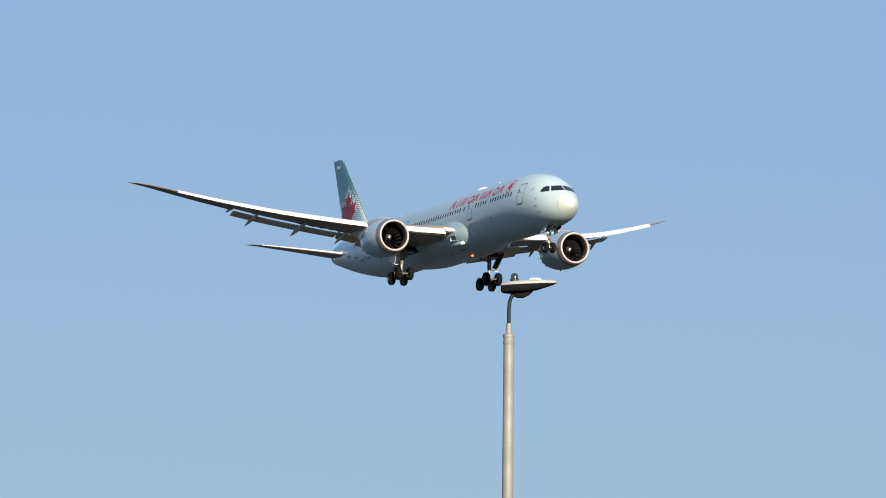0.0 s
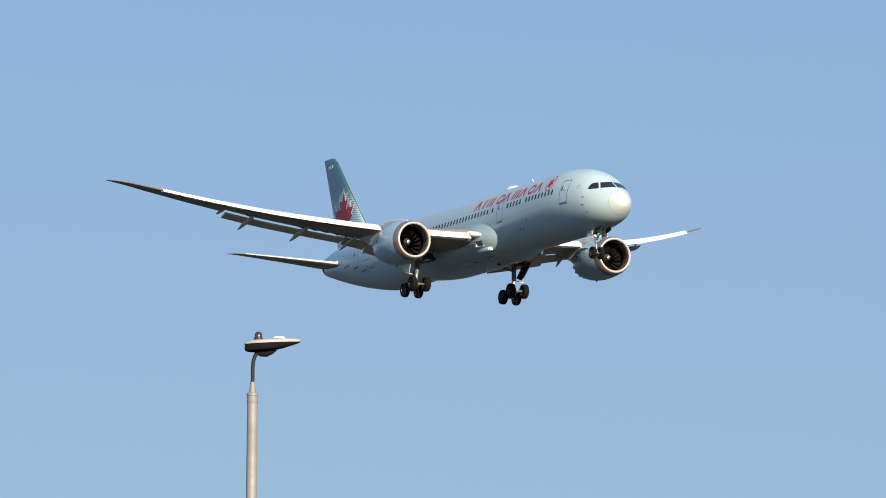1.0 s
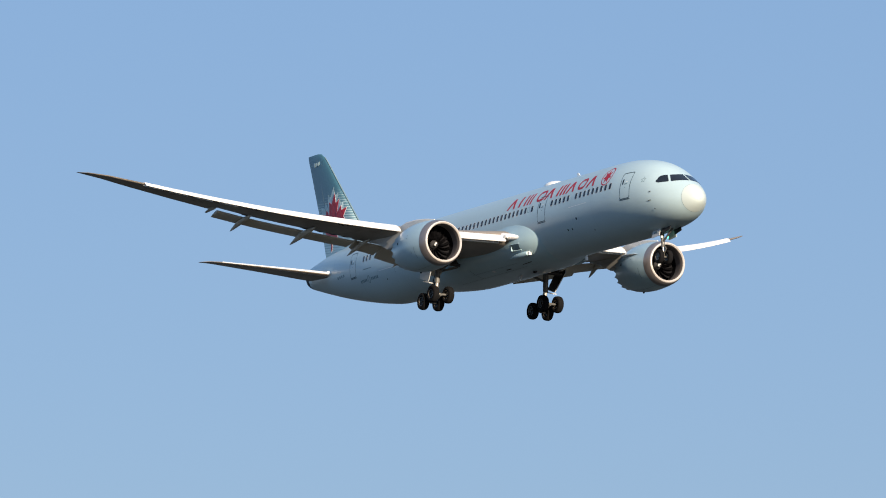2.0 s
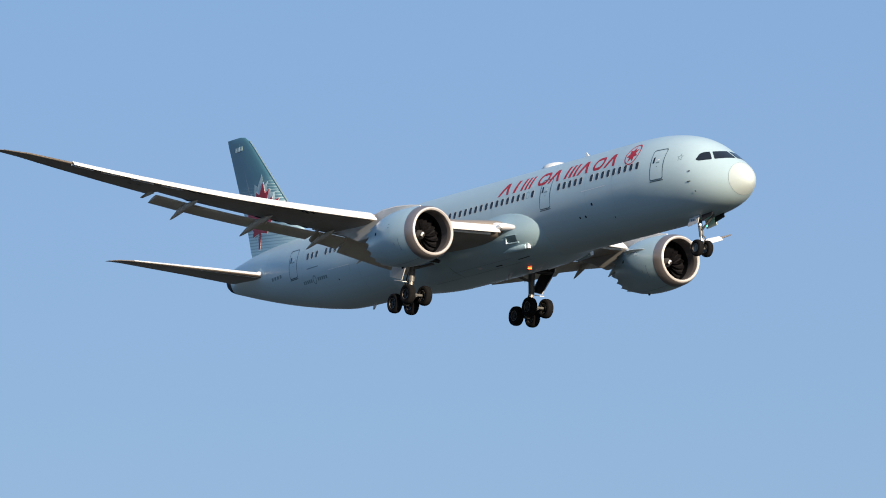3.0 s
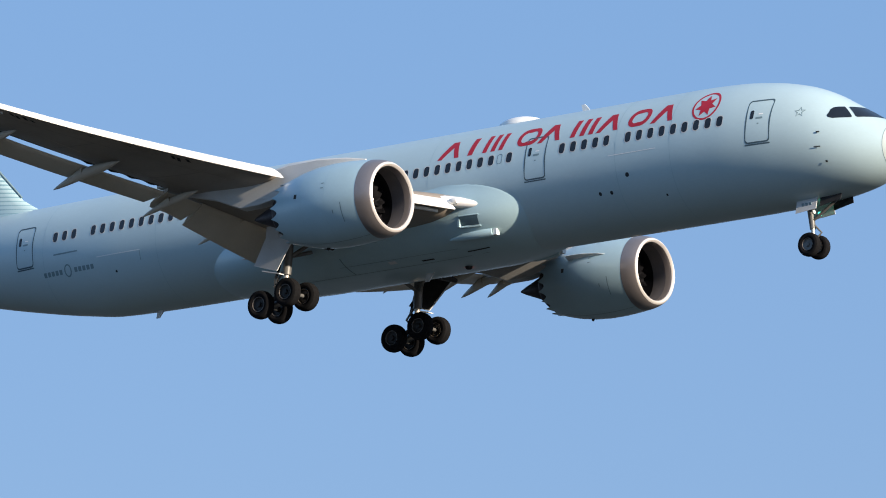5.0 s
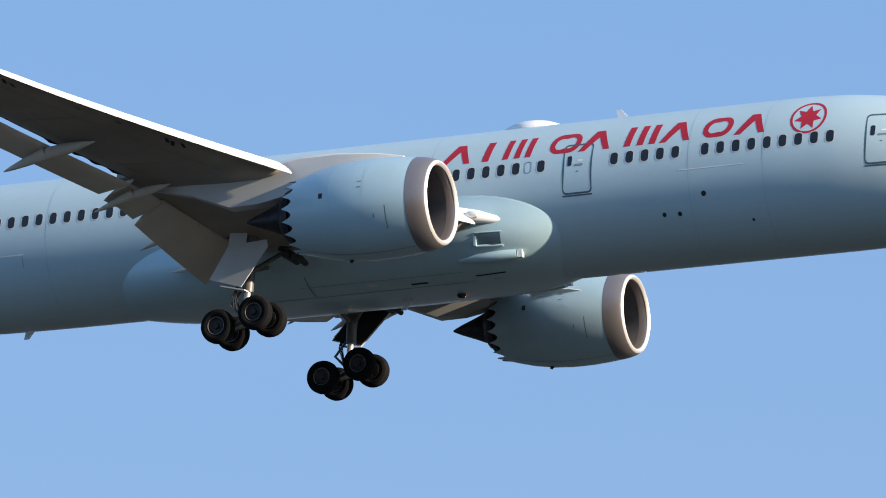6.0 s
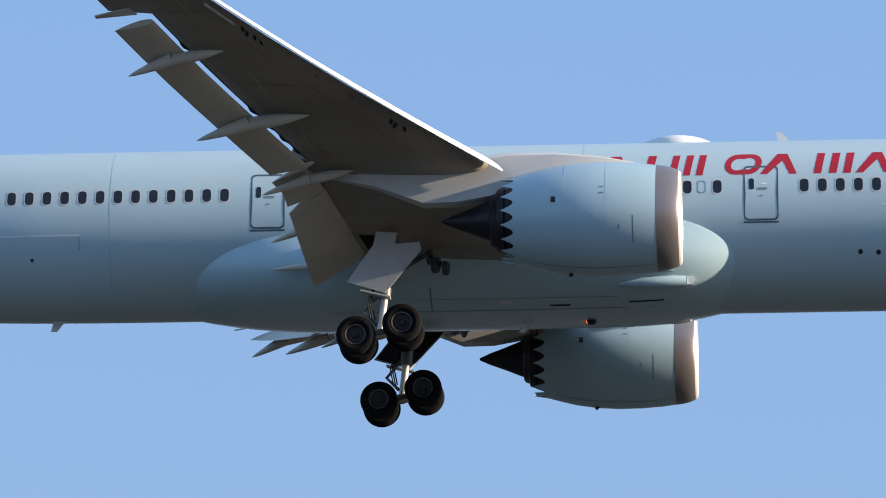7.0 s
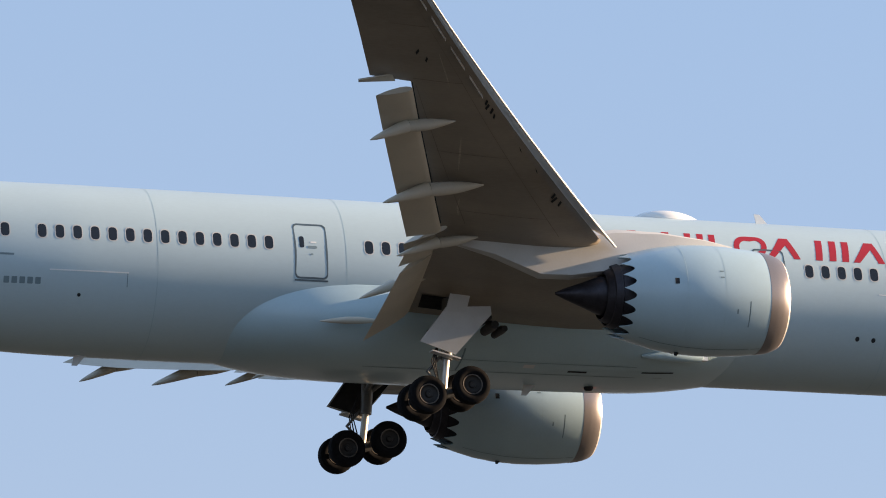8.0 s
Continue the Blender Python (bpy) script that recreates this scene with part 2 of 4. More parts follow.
# ---- the airliner, nose at the origin, +x ahead, starboard is -y ----
# station aft of the nose, top, bottom, half width
BODY = [(0.15, -1.06, -1.12, 0.03), (0.22, -0.82, -1.36, 0.27), (0.44, -0.49, -1.62, 0.58), (0.9, -0.08, -1.96, 0.97), (1.5, 0.32, -2.28, 1.36),
        (2.3, 0.83, -2.54, 1.77), (3.2, 1.38, -2.71, 2.11), (4.0, 1.84, -2.81, 2.33), (5.2, 2.32, -2.90, 2.55), (6.8, 2.69, -2.95, 2.74),
        (8.6, 2.90, -2.97, 2.85), (10.8, 2.97, -2.97, 2.885), (40.0, 2.97, -2.97, 2.885), (43.0, 2.97, -2.95, 2.86), (45.2, 2.96, -2.90, 2.78),
        (47.5, 2.95, -2.62, 2.64), (50.4, 2.92, -2.12, 2.38), (53.0, 2.86, -1.60, 2.04), (55.7, 2.72, -0.98, 1.60), (59.0, 2.36, -0.14, 0.92), (61.0, 2.02, 0.44, 0.44), (61.5, 1.90, 0.75, 0.30)]


def body(s):
    zt, zb, hw = smoothstep_table(BODY, s)
    return zt, zb, max(hw, 0.02)


def skin(s, z, side=-1, off=0.0):
    """The place on the fuselage's side at station s and height z, off metres outside it."""
    zt, zb, hw = body(s)
    zc, h = (zt + zb) / 2, (zt - zb) / 2
    q = min(max((z - zc) / h, -0.999), 0.999)
    y = hw * math.sqrt(1 - q * q)
    nrm = Vector((0, y / hw**2, (z - zc) / h**2)).normalized() * off
    return Vector((-s, side * (y + nrm.y), z + nrm.z))


def nose_skin(y, z, off=0.0):
    """The place on the nose that lies at (y, z) when seen from ahead."""
    lo, hi = 0.16, 9.0
    for _ in range(30):
        s = (lo + hi) / 2
        zt, zb, hw = body(s)
        zc, h = (zt + zb) / 2, (zt - zb) / 2
        if (y / hw) ** 2 + ((z - zc) / h) ** 2 > 1:
            lo = s
        else:
            hi = s
    return Vector((-hi + off, y * (1 + off * 0.2), z + off * 0.6))


def decal(name, poly, material, parent, side=-1, off=0.004, label="", place=None):
    """Paint or a pane laid on the skin: a polygon in (station, height), cut fine enough to follow the curve."""
    bm = bmesh.new()
    bm.faces.new([bm.verts.new((p[0], 0, p[1])) for p in poly])
    zs = [p[1] for p in poly]
    xs = [p[0] for p in poly]
    for k in range(1, int((max(zs) - min(zs)) / 0.22) + 1):
        g = bm.verts[:] + bm.edges[:] + bm.faces[:]
        bmesh.ops.bisect_plane(bm, geom=g, plane_co=(0, 0, min(zs) + k * 0.22), plane_no=(0, 0, 1))
    if max(xs) - min(xs) > 0.5:
        for k in range(1, int((max(xs) - min(xs)) / 0.35) + 1):
            g = bm.verts[:] + bm.edges[:] + bm.faces[:]
            bmesh.ops.bisect_plane(bm, geom=g, plane_co=(min(xs) + k * 0.35, 0, 0), plane_no=(1, 0, 0))
    for v in bm.verts:
        v.co = place(v.co.x, v.co.z, off) if place else skin(v.co.x, v.co.z, side, off)
    bmesh.ops.recalc_face_normals(bm, faces=bm.faces)
    bmesh.ops.solidify(bm, geom=bm.faces[:], thickness=0.002)
    return part(name, bm, material, parent, label)


def rounded(cx, cz, w, h, r, n=4, lean=0.0):
    pts = []
    for sx, sz, a0 in ((1, 1, 0), (-1, 1, 90), (-1, -1, 180), (1, -1, 270)):
        for k in range(n + 1):
            a = radians(a0 + 90 * k / n)
            x, z = sx * (w / 2 - r) + r * math.cos(a), sz * (h / 2 - r) + r * math.sin(a)
            pts.append((cx + x + lean * z, cz + z))
    return pts


def band(name, poly, width, material, parent, side=-1, off=0.005, label="", place=None):
    """A thin painted line along a closed polygon on the skin."""
    bm = bmesh.new()
    cx, cz = sum(p[0] for p in poly) / len(poly), sum(p[1] for p in poly) / len(poly)
    fine = []
    for a, b in zip(poly, poly[1:] + poly[:1]):
        k = max(1, int(math.dist(a, b) / 0.2))
        fine += [(a[0] + (b[0] - a[0]) * j / k, a[1] + (b[1] - a[1]) * j / k) for j in range(k)]
    at = place or (lambda x, z, o: skin(x, z, side, o))
    inner, outer = [], []
    for x, z in fine:
        d = math.hypot(x - cx, z - cz) or 1
        ux, uz = (x - cx) / d, (z - cz) / d
        inner.append(at(x - ux * width, z - uz * width, off))
        outer.append(at(x, z, off))
    loft(bm, [[p for p in inner], [p for p in outer]], cap=False)
    bmesh.ops.recalc_face_normals(bm, faces=bm.faces)
    bmesh.ops.solidify(bm, geom=bm.faces[:], thickness=0.002)
    return part(name, bm, material, parent, label)


def airfoil(y, le, te, z, thick, n=12, twist=0.0, cut=1.0):
    """A wing section from leading edge station to trailing edge station; cut: how much of the chord is kept."""
    c = te - le
    up, low = [], []
    for i in range(n + 1):
        u = cut * (1 - math.cos(math.pi * i / n)) / 2
        t = 5 * thick * (0.2969 * math.sqrt(u) - 0.126 * u - 0.3516 * u * u + 0.2843 * u**3 - 0.1026 * u**4)
        camber = 0.06 * u * (1 - u)
        dz = -math.tan(radians(twist)) * (u - 0.4) * c
        up.append((-(le + u * c), y, z + dz + (camber + t) * c))
        low.append((-(le + u * c), y, z + dz + (camber - t) * c))
    return up[::-1] + low[1:]


LE = [(0.0, 20.2), (2.9, 22.2), (10.35, 27.35), (26.4, 38.7), (28.4, 40.3), (29.5, 41.7), (29.95, 42.6)]
TE = [(0.0, 34.6), (2.9, 34.6), (9.8, 34.7), (21.3, 38.6), (26.4, 40.9), (28.4, 41.8), (29.5, 42.5), (29.95, 42.8)]


def le(y):
    return float(np.interp(y, [p[0] for p in LE], [p[1] for p in LE]))


def te(y):
    return float(np.interp(y, [p[0] for p in TE], [p[1] for p in TE]))


def wz(y):
    d = max(y - 2.9, 0)
    sag = float(np.interp(y, [2.9, 6, 10, 18, 24, 30], [0, -0.07, -0.12, -0.12, 0.0, 0.14]))
    return -1.25 + 0.115 * d + 0.0036 * d * d + sag


def incidence(y):
    return 1.2 - 0.17 * min(y, 14) + 0.02 * max(y - 14, 0)


def thickness(y):
    return float(np.interp(y, [0, 3, 10, 20, 30], [0.135, 0.135, 0.105, 0.09, 0.08]))


def hinge(y):
    """The station where the flaps begin."""
    if y < 10.95:
        return le(y) + 0.80 * (te(y) - le(y))
    return 33.15 + (37.0 - 33.15) * (y - 11.0) / 9.5


# aft of the leading edge, and up: over the top to the drooped nose, and back along the hollow underside
SLAT_PROFILE = ((0.40, 0.28), (0.20, 0.22), (0.0, 0.13), (-0.2, 0.0), (-0.36, -0.13), (-0.47, -0.24), (-0.51, -0.30), (-0.49, -0.335), (-0.43, -0.325),
                (-0.30, -0.19), (-0.15, -0.04), (0.0, 0.07), (0.2, 0.17), (0.38, 0.24))


def wing(plane, side):
    bm = bmesh.new()
    ys = [0.5, 2.9, 5, 7.5, 9.2, 10.9, 11.0, 13, 16, 19, 20.7, 20.75, 23.5, 26.4, 27.5, 28.4, 29.0, 29.5, 29.95]
    rings = [airfoil(side * y, le(y), te(y), wz(y), thickness(y), twist=incidence(y), cut=(hinge(y) - 0.03 - le(y)) / (te(y) - le(y)) if y < 20.72 else 1.0) for y in ys]
    loft(bm, rings)
    w = part("wing", bm, WINGGREY, plane, "warm grey swept wing with an upswept raked tip")
    # slats along the leading edge, dropped and pushed forward
    for a, b in ((3.75, 9.0), (10.3, 15.5), (15.5, 20.7), (20.7, 26.2)):
        bm = bmesh.new()
        rs = []
        for i in range(9):
            y = a + (b - a) * i / 8
            k = float(np.interp(y, [3.7, 9, 16, 26.2], [1.12, 1.06, 0.92, 0.58]))
            push = float(np.interp(y, [3.7, 18, 24], [0.10, 0.10, 0.02]))
            r = [(-(le(y) - push + k * dx), side * y, wz(y) + 0.02 + k * dz) for dx, dz in SLAT_PROFILE]
            rs.append(r)
        loft(bm, rs)
        part("slat", bm, SLAT, w, "bright bare metal leading-edge slat")
    # fixed leading edge of the raked tip
    bm = bmesh.new()
    rs = []
    for y in (26.0, 27.0, 27.8, 28.4, 29.0, 29.5):
        r = []
        c = te(y) - le(y)
        for k in range(9):
            u = (2 * k / 8 - 1)
            x = 0.16 * c * u * u
            r.append((-(le(y) - 0.02 + x), side * y, wz(y) + 0.02 * c + (1 if u < 0 else -1) * abs(u) * thickness(y) * c * 0.40))
        rs.append(r)
    loft(bm, rs)
    part("leading_edge_cap", bm, WINGGREY, w)
    # flaps
    for name, a, b, droop, frac in (("inboard_flap", 3.3, 8.82, 36, 0.16), ("flaperon", 8.84, 10.96, 26, 0.145), ("outboard_flap", 11.0, 20.7, 15, 0.20)):
        bm = bmesh.new()
        rs = []
        for i in range(7):
            y = a + (b - a) * i / 6
            c = te(y) - le(y)
            ch = frac * c + 0.12
            if name == "outboard_flap":
                ch = 1.25
            tuck, drop = {"inboard_flap": (0.34, 0.07), "flaperon": (0.30, 0.13), "outboard_flap": (0.08, 0.25)}[name]
            x0, z0 = hinge(y) - tuck, wz(y) - 0.012 * c - drop - math.tan(radians(incidence(y))) * 0.4 * c
            ca_, sa_ = math.cos(radians(droop)), math.sin(radians(droop))
            r = []
            for px, _, pz in airfoil(0, 0, ch, 0, 0.15, n=8):
                u = -px
                r.append((-(x0 + u * ca_ + pz * sa_), side * y, z0 - u * sa_ + pz * ca_))
            rs.append(r)
        loft(bm, rs)
        part(name, bm, FLAPGREY, w, "grey lowered flap panel")
    # flap track fairings: a fixed canoe under the wing and a drooped tail
    for y, n0, h0, t0, rad in ((14.5, 32.7, 34.6, 36.2, 0.23), (18.8, 35.0, 36.6, 37.9, 0.20), (10.4, 31.6, 33.0, 34.5, 0.18), (6.4, 32.2, 33.3, 34.6, 0.16)):
        zl = wz(y) - 0.16
        bm = bmesh.new()
        pts, rr = [], []
        for i in range(9):
            u = i / 8
            pts.append((-(n0 + (h0 - n0) * u), side * (y + 0.12 * u), zl - 0.1 - 0.30 * u))
            rr.append(rad * math.sin(min(u * 1.25 + 0.06, 1.0) * math.pi / 2))
        tube(bm, pts, rr, 12)
        part("flap_track_fairing", bm, FLAPGREY, w)
        bm = bmesh.new()
        pts, rr = [], []
        for i in range(9):
            u = i / 8
            pts.append((-(h0 + 0.05 + (t0 - h0) * u), side * (y + 0.12 + 0.25 * u), zl - 0.38 - 0.60 * u))
            rr.append(rad * 1.05 * (1 - u) ** 0.7 + 0.015)
        tube(bm, pts, rr, 12)
        part("flap_track_tail", bm, FLAPGREY, w)
    # small things on the underside: light in the slat gaps, drain stains, the end plate of the flap

    def under(y, u, off=0.012):
        c, t5 = te(y) - le(y), 5 * thickness(y)
        t = t5 * (0.2969 * math.sqrt(u) - 0.126 * u - 0.3516 * u * u + 0.2843 * u**3 - 0.1026 * u**4)
        dz = -math.tan(radians(incidence(y))) * (u - 0.4) * c
        return (-(le(y) + u * c), side * y, wz(y) + dz + (0.06 * u * (1 - u) - t) * c - off)

    # bright strips imitate the light seen through the slat gaps
    for k in range(4):
        y0 = 20.2 + 1.6 * k
        bm = bmesh.new()
        loft(bm, [[under(y0 + 1.2 * j / 4, 0.05, off) for j in range(5)] for off in (-0.03, 0.10)], cap=False, closed=False)
        bmesh.ops.solidify(bm, geom=bm.faces[:], thickness=0.01)
        part("slat_gap_light", bm, SLAT, w, "bright strip standing in for light through the slat gap")
    for y0, u0, run in ((19.9, 0.035, 0.04), (19.65, 0.045, 0.05), (19.4, 0.035, 0.045), (19.1, 0.05, 0.03), (13.9, 0.025, 0.035), (13.65, 0.03, 0.045), (13.35, 0.025, 0.03), (17.0, 0.035, 0.01), (15.6, 0.03, 0.01), (22.6, 0.42, 0.05), (22.2, 0.37, 0.04)):
        bm = bmesh.new()
        loft(bm, [[under(y0 + dy - 0.12 * j, u0 + run * j / 2) for j in range(3)] for dy in (0.0, 0.13)], cap=False, closed=False)
        part("drain_mark", bm, DARK, w)
    # seams between the skin panels, along the spars and across at the ribs
    for u, y0, y1 in ((0.16, 10.9, 26.5), (0.60, 11.2, 20.5)):
        bm = bmesh.new()
        loft(bm, [[under(y0 + (y1 - y0) * j / 24, u + d, 0.006) for j in range(25)] for d in (0.0, 0.004)], cap=False, closed=False)
        part("wing_seam", bm, SEAMDARK, w)
    for y0 in (12.2, 16.4, 20.9, 24.0):
        bm = bmesh.new()
        loft(bm, [[under(y0 + d, 0.16 + 0.05 * j, 0.006) for j in range(10)] for d in (0.0, 0.03)], cap=False, closed=False)
        part("wing_seam", bm, SEAMDARK, w)
    # pale streaks: reflections on the skin, put into the paint colour
    for y0, y1, u0, u1 in ((15.2, 17.6, 0.52, 0.40), (11.8, 13.1, 0.62, 0.58), (20.6, 22.6, 0.30, 0.22)):
        bm = bmesh.new()
        loft(bm, [[under(y0 + (y1 - y0) * j / 8, u0 + (u1 - u0) * j / 8 + d * math.sin(math.pi * (j + 0.3) / 8.6), 0.005) for j in range(9)] for d in (0.0, 0.012)], cap=False, closed=False)
        part("sheen_streak", bm, SHEEN, w)
    # dark rubber along the flap gap, with the track joints swelling out of it
    bm = bmesh.new()
    n = 60
    pts, rr = [], []
    for i in range(n + 1):
        y = 11.0 + 9.65 * i / n
        p = under(y, (hinge(y) - 0.07 - le(y)) / (te(y) - le(y)), 0.0)
        swell = max(math.exp(-((y - q) / 0.22) ** 2) for q in (11.6, 12.5, 13.4, 14.5, 18.8))
        pts.append((p[0] - 0.04 * swell, p[1], p[2] + 0.01 - 0.02 * swell))
        rr.append(0.02 + 0.035 * swell)
    tube(bm, pts, rr, 10)
    part("flap_seal", bm, DARK, w, "dark uneven seal along the flap gap")
    bm = bmesh.new()
    yy = 20.8
    slab(bm, [(-(te(yy) - 0.9), side * 20.6, wz(yy) - 0.05), (-(te(yy) + 0.35), side * 20.75, wz(yy) - 0.2), (-(te(yy) + 0.4), side * 20.9, wz(yy) - 0.18), (-(te(yy) - 0.7), side * 20.95, wz(yy) + 0.05)], 0.05, (0, 0, 1))
    part("flap_end_plate", bm, FLAPGREY, w, smooth=False)
    # pale fillet that closes the leading edge at the hull, and the bright lower lip of the inboard slat
    bm = bmesh.new()
    z0 = wz(3.6) + 0.10
    tube(bm, [(-21.1, side * 2.86, z0 - 0.22), (-21.6, side * 3.06, z0 - 0.14), (-22.2, side * 3.3, z0 - 0.04), (-22.9, side * 3.5, z0 + 0.05), (-23.8, side * 3.55, z0 + 0.08)], [0.03, 0.16, 0.25, 0.30, 0.30], 18)
    part("root_fillet", bm, SLAT, w, "pale rounded fillet at the wing root")
    bm = bmesh.new()
    tube(bm, [(-(le(y) + 0.12), side * y, wz(y) - 0.33 + 0.012 * (y - 3.9)) for y in (3.9, 5.2, 6.5, 7.8, 9.0)], 0.085, 12)
    part("slat_lip", bm, SLAT, w, "bright lower lip of the slat")
    # the open gear bay's shade as a flat dark sheet, and the slim fairing behind the wing root
    bm = bmesh.new()
    loft(bm, [[under(3.75 + 1.2 * j / 6, u, 0.03) for j in range(7)] for u in (0.66, 0.69, 0.72, 0.75)], cap=False, closed=False)
    bmesh.ops.solidify(bm, geom=bm.faces[:], thickness=0.01)
    part("gear_bay_shade", bm, DARK, w, "dark sheet for the shade in the open landing gear bay")
    bm = bmesh.new()
    tube(bm, [(-32.9, side * 3.25, -1.95), (-33.6, side * 3.3, -1.98), (-34.1, side * 3.3, -2.0), (-34.6, side * 3.25, -2.03), (-35.0, side * 3.2, -2.05)], [0.05, 0.13, 0.13, 0.08, 0.02], 12)
    part("root_fairing", bm, FLAPGREY, w, "pale pointed fairing behind the wing root")
    # light at the root of the leading edge
    bm = bmesh.new()
    turned(bm, [(-0.25, 0.04), (-0.15, 0.13), (0.1, 0.16), (0.25, 0.11), (0.28, 0.02)], (-22.3, side * 3.7, wz(3.7) + 0.05), n=20)
    part("landing_light", bm, LAMPGLASS, w, "clear landing light in the wing root")
    return w


def engine(plane, side):
    ex, ey, ez = -20.87, side * 9.79, -2.2
    bm = bmesh.new()
    outer = [(-0.78, 1.745), (-1.2, 1.80), (-2.0, 1.86), (-2.8, 1.875), (-3.6, 1.83), (-4.4, 1.71), (-5.0, 1.56), (-5.35, 1.46)]
    rings = [ring((ex + d, ey, ez), r, 144) for d, r in outer]
    # scalloped trailing edge
    tips = []
    for i in range(144):
        a = 2 * math.pi * i / 144
        k = 1 - math.sin(math.pi * (i % 8) / 8)
        d, r = -5.45 - 0.42 * k, 1.44 - 0.07 * k
        tips.append((ex + d, ey + r * math.cos(a), ez + r * math.sin(a)))
    inner = [(x + 0.04, ey + (y - ey) * 0.97, ez + (z - ez) * 0.97) for x, y, z in tips]
    loft(bm, rings + [tips, inner] + [ring((ex - 4.6, ey, ez), 1.35, 144)], cap=False)
    e = part("engine", bm, NACELLE, plane, "pale blue engine nacelle with a scalloped rear edge")
    bm = bmesh.new()
    turned(bm, [(-0.78, 1.752), (-0.55, 1.722), (-0.32, 1.67), (-0.14, 1.60), (-0.03, 1.53), (0.0, 1.47), (-0.05, 1.41), (-0.2, 1.36), (-0.42, 1.34)], (ex, ey, ez), n=72)
    part("inlet_lip", bm, LIP, e, "polished metal inlet lip")
    # the highlight on the lip's rolled edge, put into a much lighter metal
    bm = bmesh.new()
    turned(bm, [(-0.075, 1.565), (-0.02, 1.53), (0.008, 1.47), (-0.045, 1.402), (-0.10, 1.378)], (ex, ey, ez), n=72)
    part("lip_glint", bm, LIP_GLINT, e, "rolled edge of the inlet lip, its highlight put into bright metal")
    bm = bmesh.new()
    turned(bm, [(-0.42, 1.34), (-0.8, 1.355), (-1.15, 1.385)], (ex, ey, ez), n=48)
    part("inlet_duct", bm, INLET, e)
    bm = bmesh.new()
    turned(bm, [(-1.15, 1.385), (-1.4, 1.41), (-1.72, 1.41), (-1.74, 0.02)], (ex, ey, ez), n=48)
    part("fan_case", bm, FAN, e)
    bm = bmesh.new()
    turned(bm, [(-1.9, 0.34), (-1.55, 0.30), (-1.25, 0.17), (-1.1, 0.02)], (ex, ey, ez), n=28)
    part("spinner", bm, SPINNER, e, "dark fan spinner with a pale swirl")
    bm = bmesh.new()
    tube(bm, [(ex - 1.1, ey - 0.03, ez + 0.03), (ex - 1.13, ey - 0.12, ez + 0.0), (ex - 1.2, ey - 0.14, ez - 0.1), (ex - 1.26, ey - 0.05, ez - 0.17)], [0.06, 0.085, 0.08, 0.03], 10)
    part("swirl_mark", bm, WHITE, e, "white swirl on the spinner")
    # swept fan blades
    bm = bmesh.new()
    grid = []
    for i in range(7):
        r = 0.34 + (1.40 - 0.34) * i / 6
        sweep, tw = 0.25 * (i / 6) ** 2, radians(25 + 35 * i / 6)
        row = []
        for j in (-1, 0, 1):
            w = 0.14 * j
            a = sweep + w * math.sin(tw) / r
            row.append(bm.verts.new((-w * math.cos(tw), r * math.cos(a), r * math.sin(a))))
        grid.append(row)
    for g, h in zip(grid, grid[1:]):
        for j in (0, 1):
            bm.faces.new((g[j], g[j + 1], h[j + 1], h[j]))
    bmesh.ops.solidify(bm, geom=bm.faces[:], thickness=0.02)
    blade = part("fan_blade", bm, FAN, e)
    blade.matrix_basis = pose(ex - 1.6, ey, ez)
    for k in range(1, 18):
        again(blade, pose(ex - 1.6, ey, ez, 20 * k))
    bm = bmesh.new()
    turned(bm, [(-4.4, 1.32), (-5.2, 1.22), (-5.7, 1.05), (-6.2, 0.86), (-6.25, 0.78)], (ex, ey, ez), n=40)
    part("core_cowl", bm, CORE, e, "dark burnt exhaust cowl")
    bm = bmesh.new()
    turned(bm, [(-5.75, 1.06), (-5.78, 1.10), (-6.02, 1.02), (-6.04, 0.97)], (ex, ey, ez), n=40)
    part("nozzle_ring", bm, CORE, e)
    bm = bmesh.new()
    turned(bm, [(-5.8, 0.70), (-6.3, 0.66), (-6.9, 0.42), (-7.5, 0.2), (-7.85, 0.04)], (ex, ey, ez), n=32, cap=True)
    part("exhaust_cone", bm, CORE, e, "pointed dark exhaust cone")
    # pylon, from the nacelle's crown to the wing
    bm = bmesh.new()
    rs = []
    for x, zt, zb, hw in ((-22.4, -0.28, -0.5, 0.05), (-23.4, -0.1, -0.7, 0.22), (-25.0, 0.06, -0.9, 0.30), (-26.6, 0.08, -1.4, 0.32),
                          (-28.2, -0.2, -1.68, 0.32), (-29.3, -0.3, -1.70, 0.30), (-30.9, -0.35, -1.05, 0.26), (-32.6, -0.45, -0.62, 0.06)):
        rs.append([(x, ey + hw * c, zb + (zt - zb) * h) for c, h in ((-1, 0.05), (-1, 0.5), (-0.9, 0.9), (-0.4, 1), (0.4, 1), (0.9, 0.9), (1, 0.5), (1, 0.05), (0.4, 0), (-0.4, 0))])
    loft(bm, rs)
    part("pylon", bm, PYLON, e, "pale grey engine pylon")
    bm = bmesh.new()
    tube(bm, [(ex - 3.6, ey, ez - 1.80), (ex - 3.65, ey, ez - 1.92)], [0.09, 0.05], 10)
    part("drain_mast", bm, DARK, e)
    # thin strake on the inboard shoulder
    bm = bmesh.new()
    sh = []
    for d, h in ((-1.7, 0.0), (-2.1, 0.14), (-2.9, 0.26), (-3.7, 0.32), (-3.85, 0.30)):
        rad = float(np.interp(-d, [-o[0] for o in outer], [o[1] for o in outer])) - 0.01
        ca_, sa_ = math.cos(radians(24)), math.sin(radians(24))
